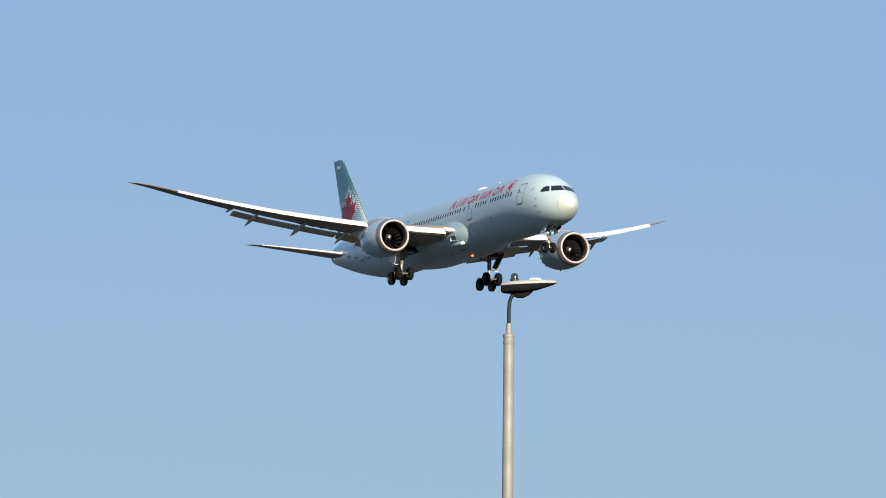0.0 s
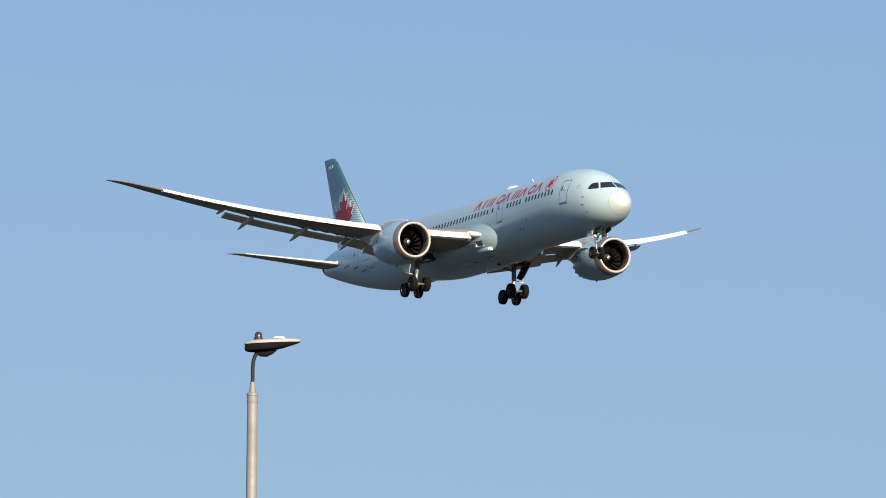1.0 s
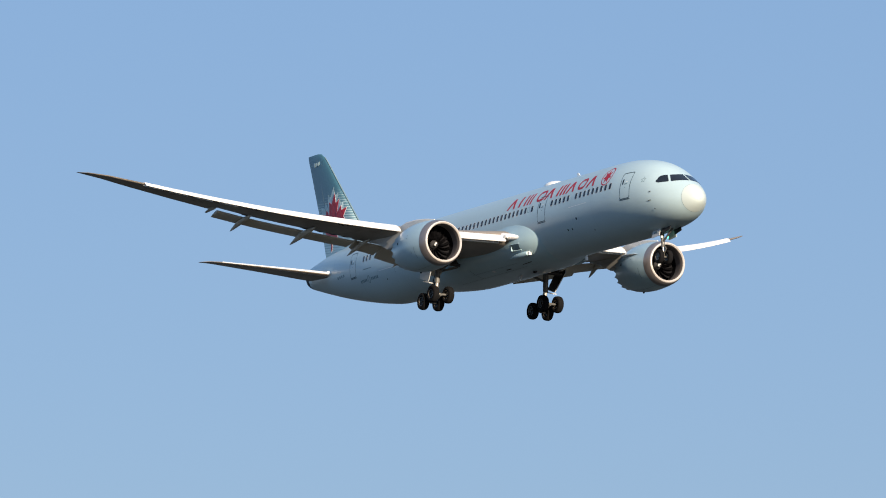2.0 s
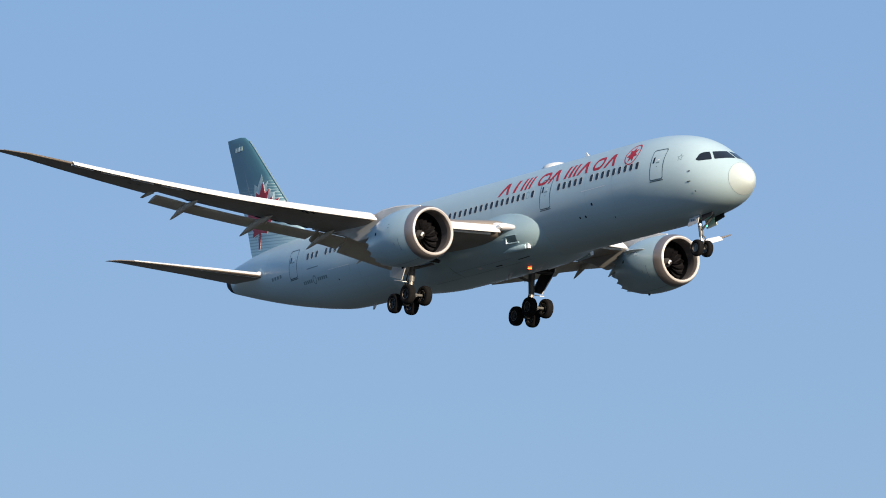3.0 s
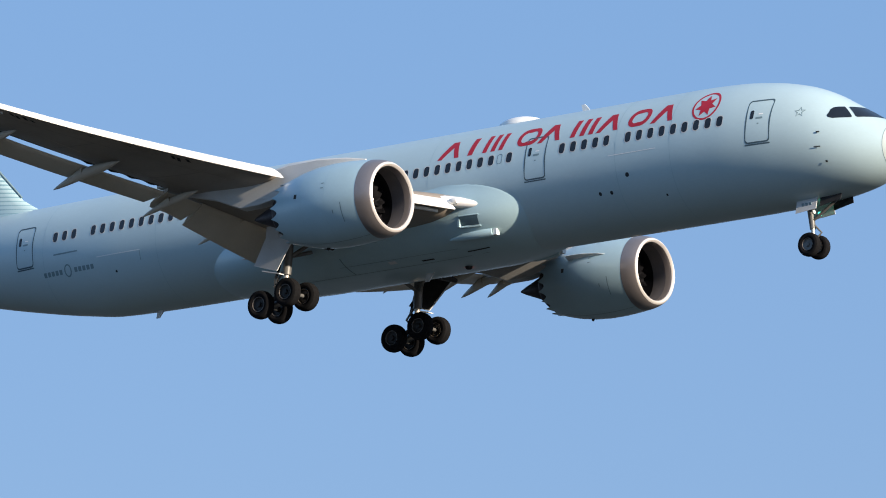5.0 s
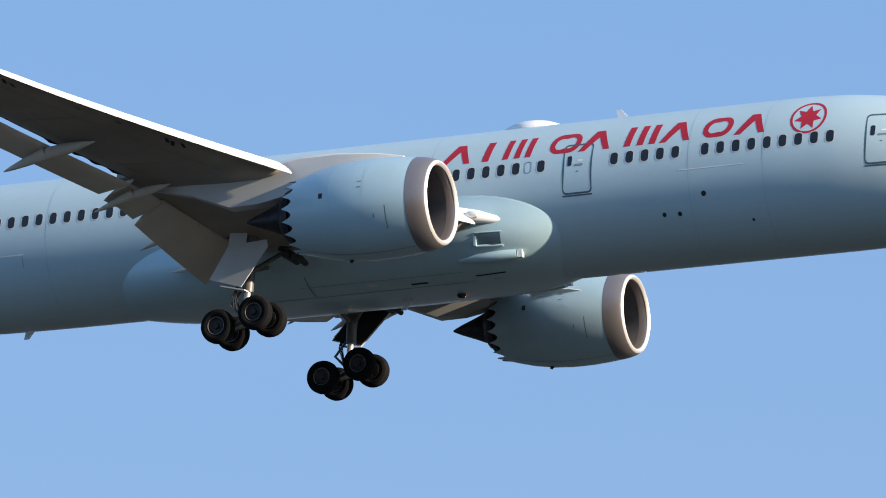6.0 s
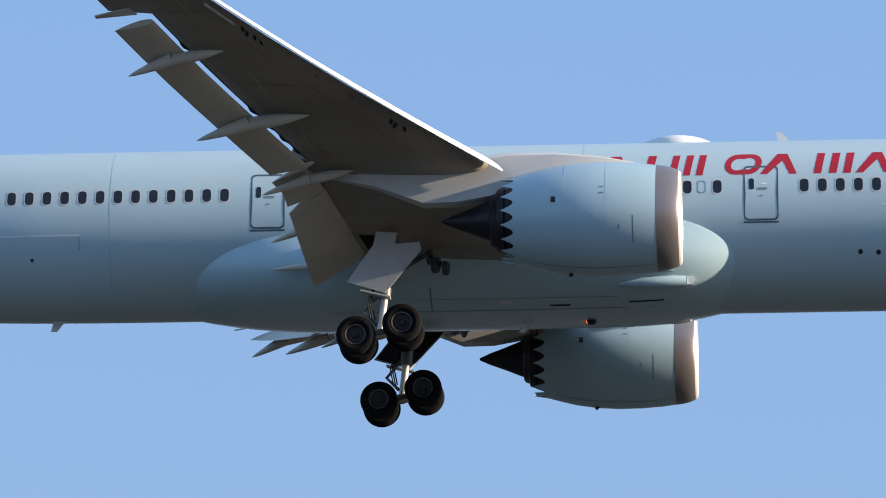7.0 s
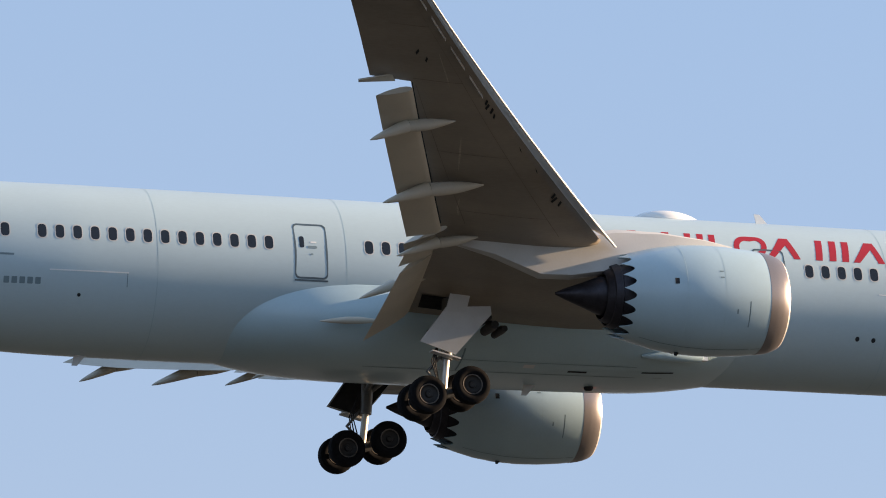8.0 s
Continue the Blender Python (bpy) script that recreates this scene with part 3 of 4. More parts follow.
        sh.append([(ex + d, ey - side * (k * ca_ + w * sa_), ez + k * sa_ - w * ca_) for k, w in ((rad, -0.02), (rad + h + 0.012, -0.006), (rad + h + 0.012, 0.006), (rad, 0.02))])
    loft(bm, sh)
    part("strake", bm, WHITE, e, "thin pale nacelle strake", smooth=False)
    # seams round the fan cowl and along its lower edge
    for d in (-2.42, -3.75):
        bm = bmesh.new()
        rad = float(np.interp(-d, [-o[0] for o in outer], [o[1] for o in outer])) + 0.004
        turned(bm, [(d, rad), (d - 0.018, rad)], (ex, ey, ez), n=96)
        part("cowl_seam", bm, SEAM, e)
    for ang in (-72, -108):
        bm = bmesh.new()
        g = []
        for d in (-0.85, -1.4, -2.0, -2.8, -3.6, -4.4, -5.1):
            rad = float(np.interp(-d, [-o[0] for o in outer], [o[1] for o in outer])) + 0.006
            g.append([(ex + d, ey + rad * math.cos(radians(ang + v)), ez + rad * math.sin(radians(ang + v))) for v in (-0.5, 0.5)])
        loft(bm, g, cap=False, closed=False)
        part("cowl_seam", bm, GREYMARK, e)
    # service hatches and marks
    for s2 in (-1, 1):
        for d, ang, sx, sz, m_ in ((-4.1, 8, 0.2, 0.2, DARK), (-2.55, 20, 0.14, 0.05, GREYMARK), (-2.55, 13, 0.14, 0.05, GREYMARK), (-1.55, -25, 0.04, 0.9, GREYMARK), (-2.0, -22, 0.05, 0.16, GREYMARK)):
            bm = bmesh.new()
            rad = float(np.interp(-d, [-o[0] for o in outer], [o[1] for o in outer])) + 0.008
            g = []
            for u in (-1, 1):
                g.append([(ex + d + u * sx / 2, ey + s2 * rad * math.cos(radians(ang) + v * sz / 2 / rad), ez + rad * math.sin(radians(ang) + v * sz / 2 / rad)) for v in (-1, -0.33, 0.33, 1)])
            loft(bm, g, cap=False, closed=False)
            part("hatch_mark", bm, m_, e)
    return e


def wheel(gear, c, r, w, tone=None):
    bm = bmesh.new()
    h = w / 2
    turned(bm, [(-h * 0.75, r * 0.52), (-h, r * 0.66), (-h, r * 0.82), (-h * 0.8, r * 0.95), (-h * 0.35, r), (h * 0.35, r), (h * 0.8, r * 0.95), (h, r * 0.82), (h, r * 0.66), (h * 0.75, r * 0.52)], c, "y", 36)
    part("tyre", bm, TYRE, gear, "black rubber tyre")
    bm = bmesh.new()
    turned(bm, [(-h * 0.8, r * 0.53), (-h * 0.62, r * 0.47), (-h * 0.45, r * 0.36), (-h * 0.5, r * 0.2), (-h * 0.82, r * 0.16), (-h * 0.85, 0.01), (h * 0.85, 0.01), (h * 0.82, r * 0.16), (h * 0.5, r * 0.2), (h * 0.45, r * 0.36), (h * 0.62, r * 0.47), (h * 0.8, r * 0.53)], c, "y", 28)
    part("rim", bm, tone or RIM, gear, "grey metal wheel rim")
    # rim flanges, paler than the rim to paint the highlight on their edge
    for s2 in (-1, 1):
        bm = bmesh.new()
        turned(bm, [(s2 * h * 0.70, r * 0.47), (s2 * h * 0.84, r * 0.485), (s2 * h * 0.86, r * 0.525), (s2 * h * 0.74, r * 0.54)], c, "y", 32)
        part("rim_flange", bm, FLANGE, gear, "rim flange with its highlight put into a pale colour")


def main_gear(plane, side):
    cx, cy, cz = -31.15, side * 4.85, -4.75
    bm = bmesh.new()
    tube(bm, [(cx + 0.15, cy - side * 0.05, cz + 1.2), (cx + 0.3, cy - side * 0.1, cz + 3.6)], [0.2, 0.24], 20)
    g = part("main_landing_gear", bm, GEAR, plane, "lowered four-wheel main landing gear")
    bm = bmesh.new()
    tube(bm, [(cx, cy, cz), (cx + 0.15, cy - side * 0.05, cz + 1.3)], [0.13, 0.13], 20)
    part("oleo", bm, CHROME, g, "chrome shock strut")
    # truck beam, nose up
    bm = bmesh.new()
    f, b = Vector((cx + 0.79, cy, cz + 0.2)), Vector((cx - 0.76, cy, cz - 0.2))
    tube(bm, [b, (b + f) / 2, f], [0.13, 0.19, 0.13], 14)
    part("truck_beam", bm, GEAR, g)
    for p in (f, b):
        bm = bmesh.new()
        tube(bm, [p - Vector((0, 0.85, 0)), p + Vector((0, 0.85, 0))], 0.09, 12)
        part("axle", bm, GEAR, g)
        for s2 in (-1, 1):
            wheel(g, p + Vector((0, s2 * 0.66, 0)), 0.66, 0.50)
    # scissor links and braces
    bm = bmesh.new()
    tube(bm, [(cx - 0.1, cy, cz + 0.3), (cx - 0.55, cy, cz + 0.75), (cx - 0.05, cy, cz + 1.35)], 0.06, 10)
    part("torque_link", bm, GEAR, g)
    bm = bmesh.new()
    tube(bm, [(cx + 0.15, cy, cz + 1.9), (cx + 1.9, cy - side * 1.2, cz + 3.3)], 0.09, 12)
    part("drag_brace", bm, GEAR, g)
    bm = bmesh.new()
    tube(bm, [(cx + 0.15, cy, cz + 2.0), (cx + 0.1, cy - side * 2.3, cz + 2.7)], 0.09, 12)
    part("side_brace", bm, GEAR, g)
    for k in range(3):
        bm = bmesh.new()
        o = 0.17 + 0.07 * k
        tube(bm, [(cx - o, cy + side * 0.12 * k, cz + 0.5), (cx - o - 0.12, cy + side * 0.1, cz + 1.1), (cx - 0.1, cy, cz + 1.9)], 0.025, 8)
        part("hydraulic_hose", bm, DARK, g)
    # leg door, outboard of the strut
    yo = cy + side * 0.75
    bm = bmesh.new()
    slab(bm, [(x, yo + side * 0.18 * (z + 3.51), z) for x, z in ((-32.2, -3.14), (-30.92, -3.52), (-29.7, -2.12), (-29.75, -1.85), (-31.32, -1.95))], 0.06, (0, 1, -0.18 * side))
    part("leg_door", bm, DOORGREY, g, "light grey landing gear door", smooth=False)
    bm = bmesh.new()
    yi = yo - side * 0.05
    slab(bm, [(x, yi + side * 0.18 * (z + 3.51), z) for x, z in ((-32.12, -3.12), (-30.92, -3.47), (-29.75, -2.12), (-29.8, -1.88), (-31.3, -1.98))], 0.03, (0, 1, -0.18 * side))
    part("door_lining", bm, DARK, g, "dark inner side of the gear door", smooth=False)
    bm = bmesh.new()
    slab(bm, [(-31.75, yo - side * 0.3, -3.42), (-31.75, yo + side * 0.06, -3.42), (-30.75, yo + side * 0.06, -3.66), (-30.75, yo - side * 0.3, -3.66)], 0.05, (0, 0, 1))
    part("lower_door_lip", bm, DOORGREY, g, smooth=False)
    for px, pz, pr in ((-29.35, -2.3, 0.2), (-29.0, -2.42, 0.15), (-29.55, -2.05, 0.14)):
        bm = bmesh.new()
        tube(bm, [(px, cy - side * 0.9, pz), (px + 0.05, cy - side * 0.2, pz + 0.05), (px + 0.02, cy + side * 0.25, pz)], [pr * 0.8, pr, pr * 0.7], 14)
        part("retract_actuator", bm, RIM, g, "dark retraction actuator beside the gear leg")
    bm = bmesh.new()
    slab(bm, [(-31.35, yo + side * 0.28, -2.1), (-30.62, yo + side * 0.28, -2.1), (-30.5, yo + side * 0.4, -1.55), (-31.2, yo + side * 0.4, -1.5)], 0.05, (0, 1, 0.1))
    part("upper_leg_door", bm, DOORGREY, g, "light grey landing gear door", smooth=False)
    return g


def nose_gear(plane):
    cx, cz = -5.32, -4.76
    bm = bmesh.new()
    tube(bm, [(cx - 0.05, 0, cz + 0.75), (cx - 0.25, 0, cz + 2.2)], [0.13, 0.16], 18)
    g = part("nose_landing_gear", bm, GEAR, plane, "lowered twin-wheel nose landing gear")
    bm = bmesh.new()
    tube(bm, [(cx, 0, cz), (cx - 0.05, 0, cz + 0.8)], 0.09, 16)
    part("oleo", bm, CHROME, g, "chrome shock strut")
    bm = bmesh.new()
    tube(bm, [(cx, -0.5, cz), (cx, 0.5, cz)], 0.07, 12)
    part("axle", bm, GEAR, g)
    for s2 in (-1, 1):
        wheel(g, (cx, s2 * 0.37, cz), 0.53, 0.37, GEAR)
    bm = bmesh.new()
    tube(bm, [(cx + 0.05, 0, cz + 0.25), (cx + 0.4, 0, cz + 0.55), (cx, 0, cz + 0.95)], 0.045, 10)
    part("torque_link", bm, GEAR, g)
    bm = bmesh.new()
    tube(bm, [(cx - 0.1, 0, cz + 1.1), (cx + 1.3, 0, cz + 1.95)], 0.07, 10)
    part("drag_brace", bm, GEAR, g)
    for s2 in (-1, 1):
        bm = bmesh.new()
        slab(bm, [(cx - 0.45, s2 * 0.74, cz + 1.36), (cx + 0.62, s2 * 0.74, cz + 1.46), (cx + 0.62, s2 * 0.6, cz + 2.05), (cx - 0.45, s2 * 0.6, cz + 1.98)], 0.04, (0, 1, 0.2))
        part("gear_door", bm, DOORGREY, g, "light grey nose gear door with small dark marks", smooth=False)
        bm = bmesh.new()
        slab(bm, [(cx + 0.7, s2 * 0.55, cz + 1.58), (cx + 1.75, s2 * 0.5, cz + 1.78), (cx + 1.75, s2 * 0.42, cz + 2.1), (cx + 0.7, s2 * 0.5, cz + 2.03)], 0.04, (0, 1, 0.2))
        part("gear_door", bm, DARK, g, "dark forward nose gear door", smooth=False)
        for k in range(3):
            bm = bmesh.new()
            block(bm, (cx - 0.08 + 0.19 * k, s2 * 0.705, cz + 1.70), (0.12, 0.02, 0.16), pose(0, 0, 0, -12 * s2))
            part("marking_bar", bm, GREYMARK, g, smooth=False)
        bm = bmesh.new()
        turned(bm, [(0.0, 0.10), (0.08, 0.09), (0.1, 0.02)], (cx + 0.12, s2 * 0.24, cz + 1.45), n=16, cap=True)
        part("taxi_light", bm, NAVGREEN if s2 > 0 else LAMPGLASS, g, "small lit taxi light")
    return g


def fairing_point(s, a):
    """The fairing's skin at station s: swells out of the hull behind a rounded front lobe, and sinks back behind."""
    top, bot, hw = body(s)
    hc, hh = (top + bot) / 2, (top - bot) / 2
    c, d = math.cos(a), math.sin(a)
    zq = -1.24
    q = (3.28 * math.copysign(abs(c) ** 0.75, c), zq + (2.13 if d > 0 else 2.02) * math.copysign(abs(d) ** 0.85, d))
    # the hull along the same ray
    dy, dz = q[0], q[1] - zq
    qa = (dy / hw) ** 2 + (dz / hh) ** 2
    qb = 2 * dz * (zq - hc) / hh ** 2
    qc = ((zq - hc) / hh) ** 2 - 1
    t = (-qb + math.sqrt(qb * qb - 4 * qa * qc)) / (2 * qa)
    r = (dy * t, zq + dz * t)
    u = min(max((s - 23.5) / 9.5, 0), 1)
    zc, hz = -1.8 - 0.8 * u, 1.7 + 0.3 * u
    ds = (23.5 - s) / 4.2 if s < 23.5 else max(s - 33.0, 0) / 4.8
    e = (r[1] - zc) / (hz if r[1] > zc else 2.3 + 1.4 * u)
    g = 1 - ds * ds - e * e
    k = max(min(g * 0.3, 0), -0.06)
    g = max(g, 0)
    g = g * (1.35 - 0.35 * g)
    return r[0] * (1 + k) + (q[0] - r[0]) * g, r[1] + k * (r[1] - zq) + (q[1] - r[1]) * g


def fairing_side(s, z):
    pts = [fairing_point(s, -math.pi / 2 + math.pi * k / 60) for k in range(61)]
    return min(pts, key=lambda p: abs(p[1] - z))[0]


def belly_fairing(plane):
    """The smooth bulge that carries the wing roots and hides the gear bays."""
    bm = bmesh.new()
    rs = []
    for i in range(200):
        s = 19.0 + (38.2 - 19.0) * (i / 199)
        rs.append([(-s, *fairing_point(s, 2 * math.pi * k / 160)) for k in range(160)])
    loft(bm, rs)
    f = part("wing_body_fairing", bm, FAIRING, plane, "smooth pale blue fairing under the wing roots")
    # slots, a seam and small doors on the underside
    for name, s0, s1, a0, a1, m_ in (("belly_slot", 21.7, 22.9, -63, -61, DARK), ("belly_slot", 24.9, 25.6, -66, -63.5, DARK), ("panel_seam", 23.2, 30.0, -54.5, -54, GREYMARK), ("panel_seam", 22.0, 33.0, -71, -70.3, GREYMARK), ("panel_seam", 29.6, 29.66, -70, -40, GREYMARK), ("belly_door", 26.9, 27.3, -62, -57, DOORGREY)):
        for side in (-1, 1):
            bm = bmesh.new()
            g = []
            for i in range(9):
                st = s0 + (s1 - s0) * i / 8
                row = []
                for k in range(6):
                    y, z = fairing_point(st, radians(a0 + (a1 - a0) * k / 5))
                    row.append((-st, -side * y * 1.004, -1.24 + (z + 1.24) * 1.004))
                g.append(row)
            loft(bm, g, cap=False, closed=False)
            part(name, bm, m_, f)
    for side in (-1, 1):
        # the inlet's recess is not cut: a dark panel paints its shade
        bm = bmesh.new()
        loft(bm, [[(-sx, side * (fairing_side(sx, sz) + 0.03), sz) for sz in (-2.16, -2.05, -1.95, -1.85, -1.74)] for sx in (21.4, 21.65, 21.9, 22.15, 22.36)], cap=False, closed=False)
        part("air_inlet_shade", bm, OUTLINE, f, "dark flush panel for the shade inside a ram air inlet", smooth=False)
        bm = bmesh.new()
        block(bm, (-22.38, side * (fairing_side(22.38, -1.95) + 0.01), -1.95), (0.1, 0.12, 0.5))
        part("inlet_lip", bm, FAIRING, f, smooth=False)
        for sz, rad in ((-2.19, 0.05), (-1.71, 0.03)):
            bm = bmesh.new()
            tube(bm, [(-sx, side * (fairing_side(sx, sz) + 0.02), sz) for sx in (21.35, 21.7, 22.05, 22.38)], rad, 8)
            part("inlet_frame", bm, FAIRING, f)
        bm = bmesh.new()
        tube(bm, [(-sx, side * (fairing_side(sx, sz) + 0.03), sz) for sx, sz in ((23.2, -2.62), (22.4, -2.56), (21.4, -2.52), (20.95, -2.5))], [0.05, 0.2, 0.23, 0.2], 14)
        part("scoop", bm, FAIRING, f)
        bm = bmesh.new()
        block(bm, (-20.8, side * (fairing_side(20.9, -2.5) + 0.02), -2.5), (0.2, 0.24, 0.28))
        part("scoop_light", bm, LAMPGLASS, f, "pale square light beside the scoop", smooth=False)
    return f


def tail(plane):
    bm = bmesh.new()
    rs = []
    for z, a, b, t in ((2.2, 48.9, 58.3, 0.095), (2.9, 50.4, 58.6, 0.095), (3.6, 51.6, 58.8, 0.095), (5.0, 53.0, 59.2, 0.095), (8.0, 55.9, 60.4, 0.09), (10.4, 58.2, 61.35, 0.085), (11.0, 58.85, 61.6, 0.08), (11.35, 59.4, 61.7, 0.06), (11.45, 60.0, 61.7, 0.03)):
        # the section laid flat, with its camber taken out
        rs.append([(x, zz - 0.06 * ((-x - a) / (b - a)) * (1 - (-x - a) / (b - a)) * (b - a), z) for x, _, zz in airfoil(0, a, b, 0, t, n=10)])
    loft(bm, rs)
    fin = part("tail_fin", bm, FINPAINT, plane, "teal lined tail fin with a red leaf")
    bm = bmesh.new()
    for s2 in (-1, 1):
        slab(bm, [(-57.2, s2 * 0.16, 3.4), (-57.3, s2 * 0.16, 3.4), (-60.1, s2 * 0.09, 11.0), (-60.0, s2 * 0.09, 11.0)], 0.03, (0, 1, 0))
    part("rudder_seam", bm, GREYMARK, fin, smooth=False)
    # leading edge strip
    bm = bmesh.new()
    tube(bm, [(-51.7, 0, 3.75), (-52.97, 0, 5.0), (-55.87, 0, 8.0), (-58.17, 0, 10.4), (-58.8, 0, 11.0)], [0.05, 0.06, 0.06, 0.05, 0.04], 10)
    part("fin_edge", bm, GREYMARK, fin)
    # the leaf: a plain eleven-pointed shape on both faces
    half = [(0, 1.0), (0.16, 0.66), (0.36, 0.76), (0.30, 0.30), (0.55, 0.52), (0.62, 0.36), (0.92, 0.42), (0.80, 0.12), (0.95, 0.0), (0.42, -0.38), (0.46, -0.55), (0.06, -0.48), (0.05, -0.95)]
    pts = half + [(-x, z) for x, z in half[::-1][:-1] if x > 0]
    for s2, k, tone, lift in ((-1, 2.4, RED, 0.03), (1, 2.4, RED, 0.03), (-1, 2.49, WHITE, 0.02), (1, 2.49, WHITE, 0.02), (-1, 2.4, PALELEAF, 0.01), (1, 2.4, PALELEAF, 0.01)):
        bm = bmesh.new()
        cxl, czl = (-57.2, 5.85) if tone is PALELEAF else (-56.95, 5.25)
        poly = [(cxl + k * (x + 0.12 * z), czl + k * z) for x, z in pts]

        def fy(x, z):
            a, b = float(np.interp(z, [2.9, 5, 8, 10.4], [50.4, 53.0, 55.9, 58.2])), float(np.interp(z, [2.9, 5, 8, 10.4], [58.6, 59.2, 60.2, 61.0]))
            u = min(max((-x - a) / (b - a), 0.01), 1)
            return 5 * 0.095 * (0.2969 * math.sqrt(u) - 0.126 * u - 0.3516 * u * u + 0.2843 * u**3 - 0.1026 * u**4) * (b - a) + lift
        bm.faces.new([bm.verts.new((x, 0, z)) for x, z in poly])
        for j in range(1, 8):
            bmesh.ops.bisect_plane(bm, geom=bm.verts[:] + bm.edges[:] + bm.faces[:], plane_co=(cxl - k + j * k / 4, 0, 0), plane_no=(1, 0, 0))
        for v in bm.verts:
            v.co.y = s2 * fy(v.co.x, v.co.z)
        bmesh.ops.solidify(bm, geom=bm.faces[:], thickness=0.008)
        part("leaf_mark", bm, tone, fin, {RED: "plain red leaf shape", WHITE: "white edge of a leaf shape", PALELEAF: "frosted pale leaf shape"}[tone], smooth=False)
    for s2 in (-1, 1):      # small pale bars for the number near the fin's top
        for k in range(3):
            bm = bmesh.new()
            block(bm, (-60.35 + 0.34 * k, s2 * 0.155, 10.55 + 0.02 * k), (0.22, 0.02, 0.30))
            part("marking_bar", bm, PALELEAF, fin, smooth=False)
    for side in (-1, 1):
        bm = bmesh.new()
        rs = [airfoil(side * y, a, b, z, t, n=10, twist=-4.0) for y, a, b, z, t in ((0.6, 53.2, 59.6, 0.52, 0.08), (1.5, 54.0, 59.8, 0.62, 0.08), (4.5, 56.4, 60.6, 1.12, 0.08), (8.8, 59.8, 61.75, 1.78, 0.085), (9.5, 60.6, 62.0, 1.88, 0.07), (9.85, 61.4, 62.1, 1.92, 0.05))]
        loft(bm, rs)
        h = part("tailplane", bm, WINGGREY, plane, "grey tailplane with a bright leading edge")
        bm = bmesh.new()
        rs = []
        for y, a, b, z in ((1.5, 54.0, 59.8, 0.62), (4.5, 56.4, 60.6, 1.12), (8.8, 59.8, 61.75, 1.78)):
            c = b - a
            rs.append([(-(a - 0.02 + 0.09 * c * u * u), side * y, z - 0.018 * c + 0.07 * 0.09 * c * u * u + (1 if u < 0 else -1) * abs(u) * 0.036 * c) for u in (-1, -0.7, -0.4, 0, 0.4, 0.7, 1)])
        loft(bm, rs)
        part("leading_edge_cap", bm, SLAT, h)
        bm = bmesh.new()
        tube(bm, [(-53.75, side * 1.22, 0.50), (-53.9, side * 1.36, 0.53), (-54.25, side * 1.66, 0.60), (-54.6, side * 1.95, 0.68)], [0.06, 0.19, 0.21, 0.17], 16)
        part("root_cap", bm, SLAT, h, "pale rounded cap at the tailplane root")


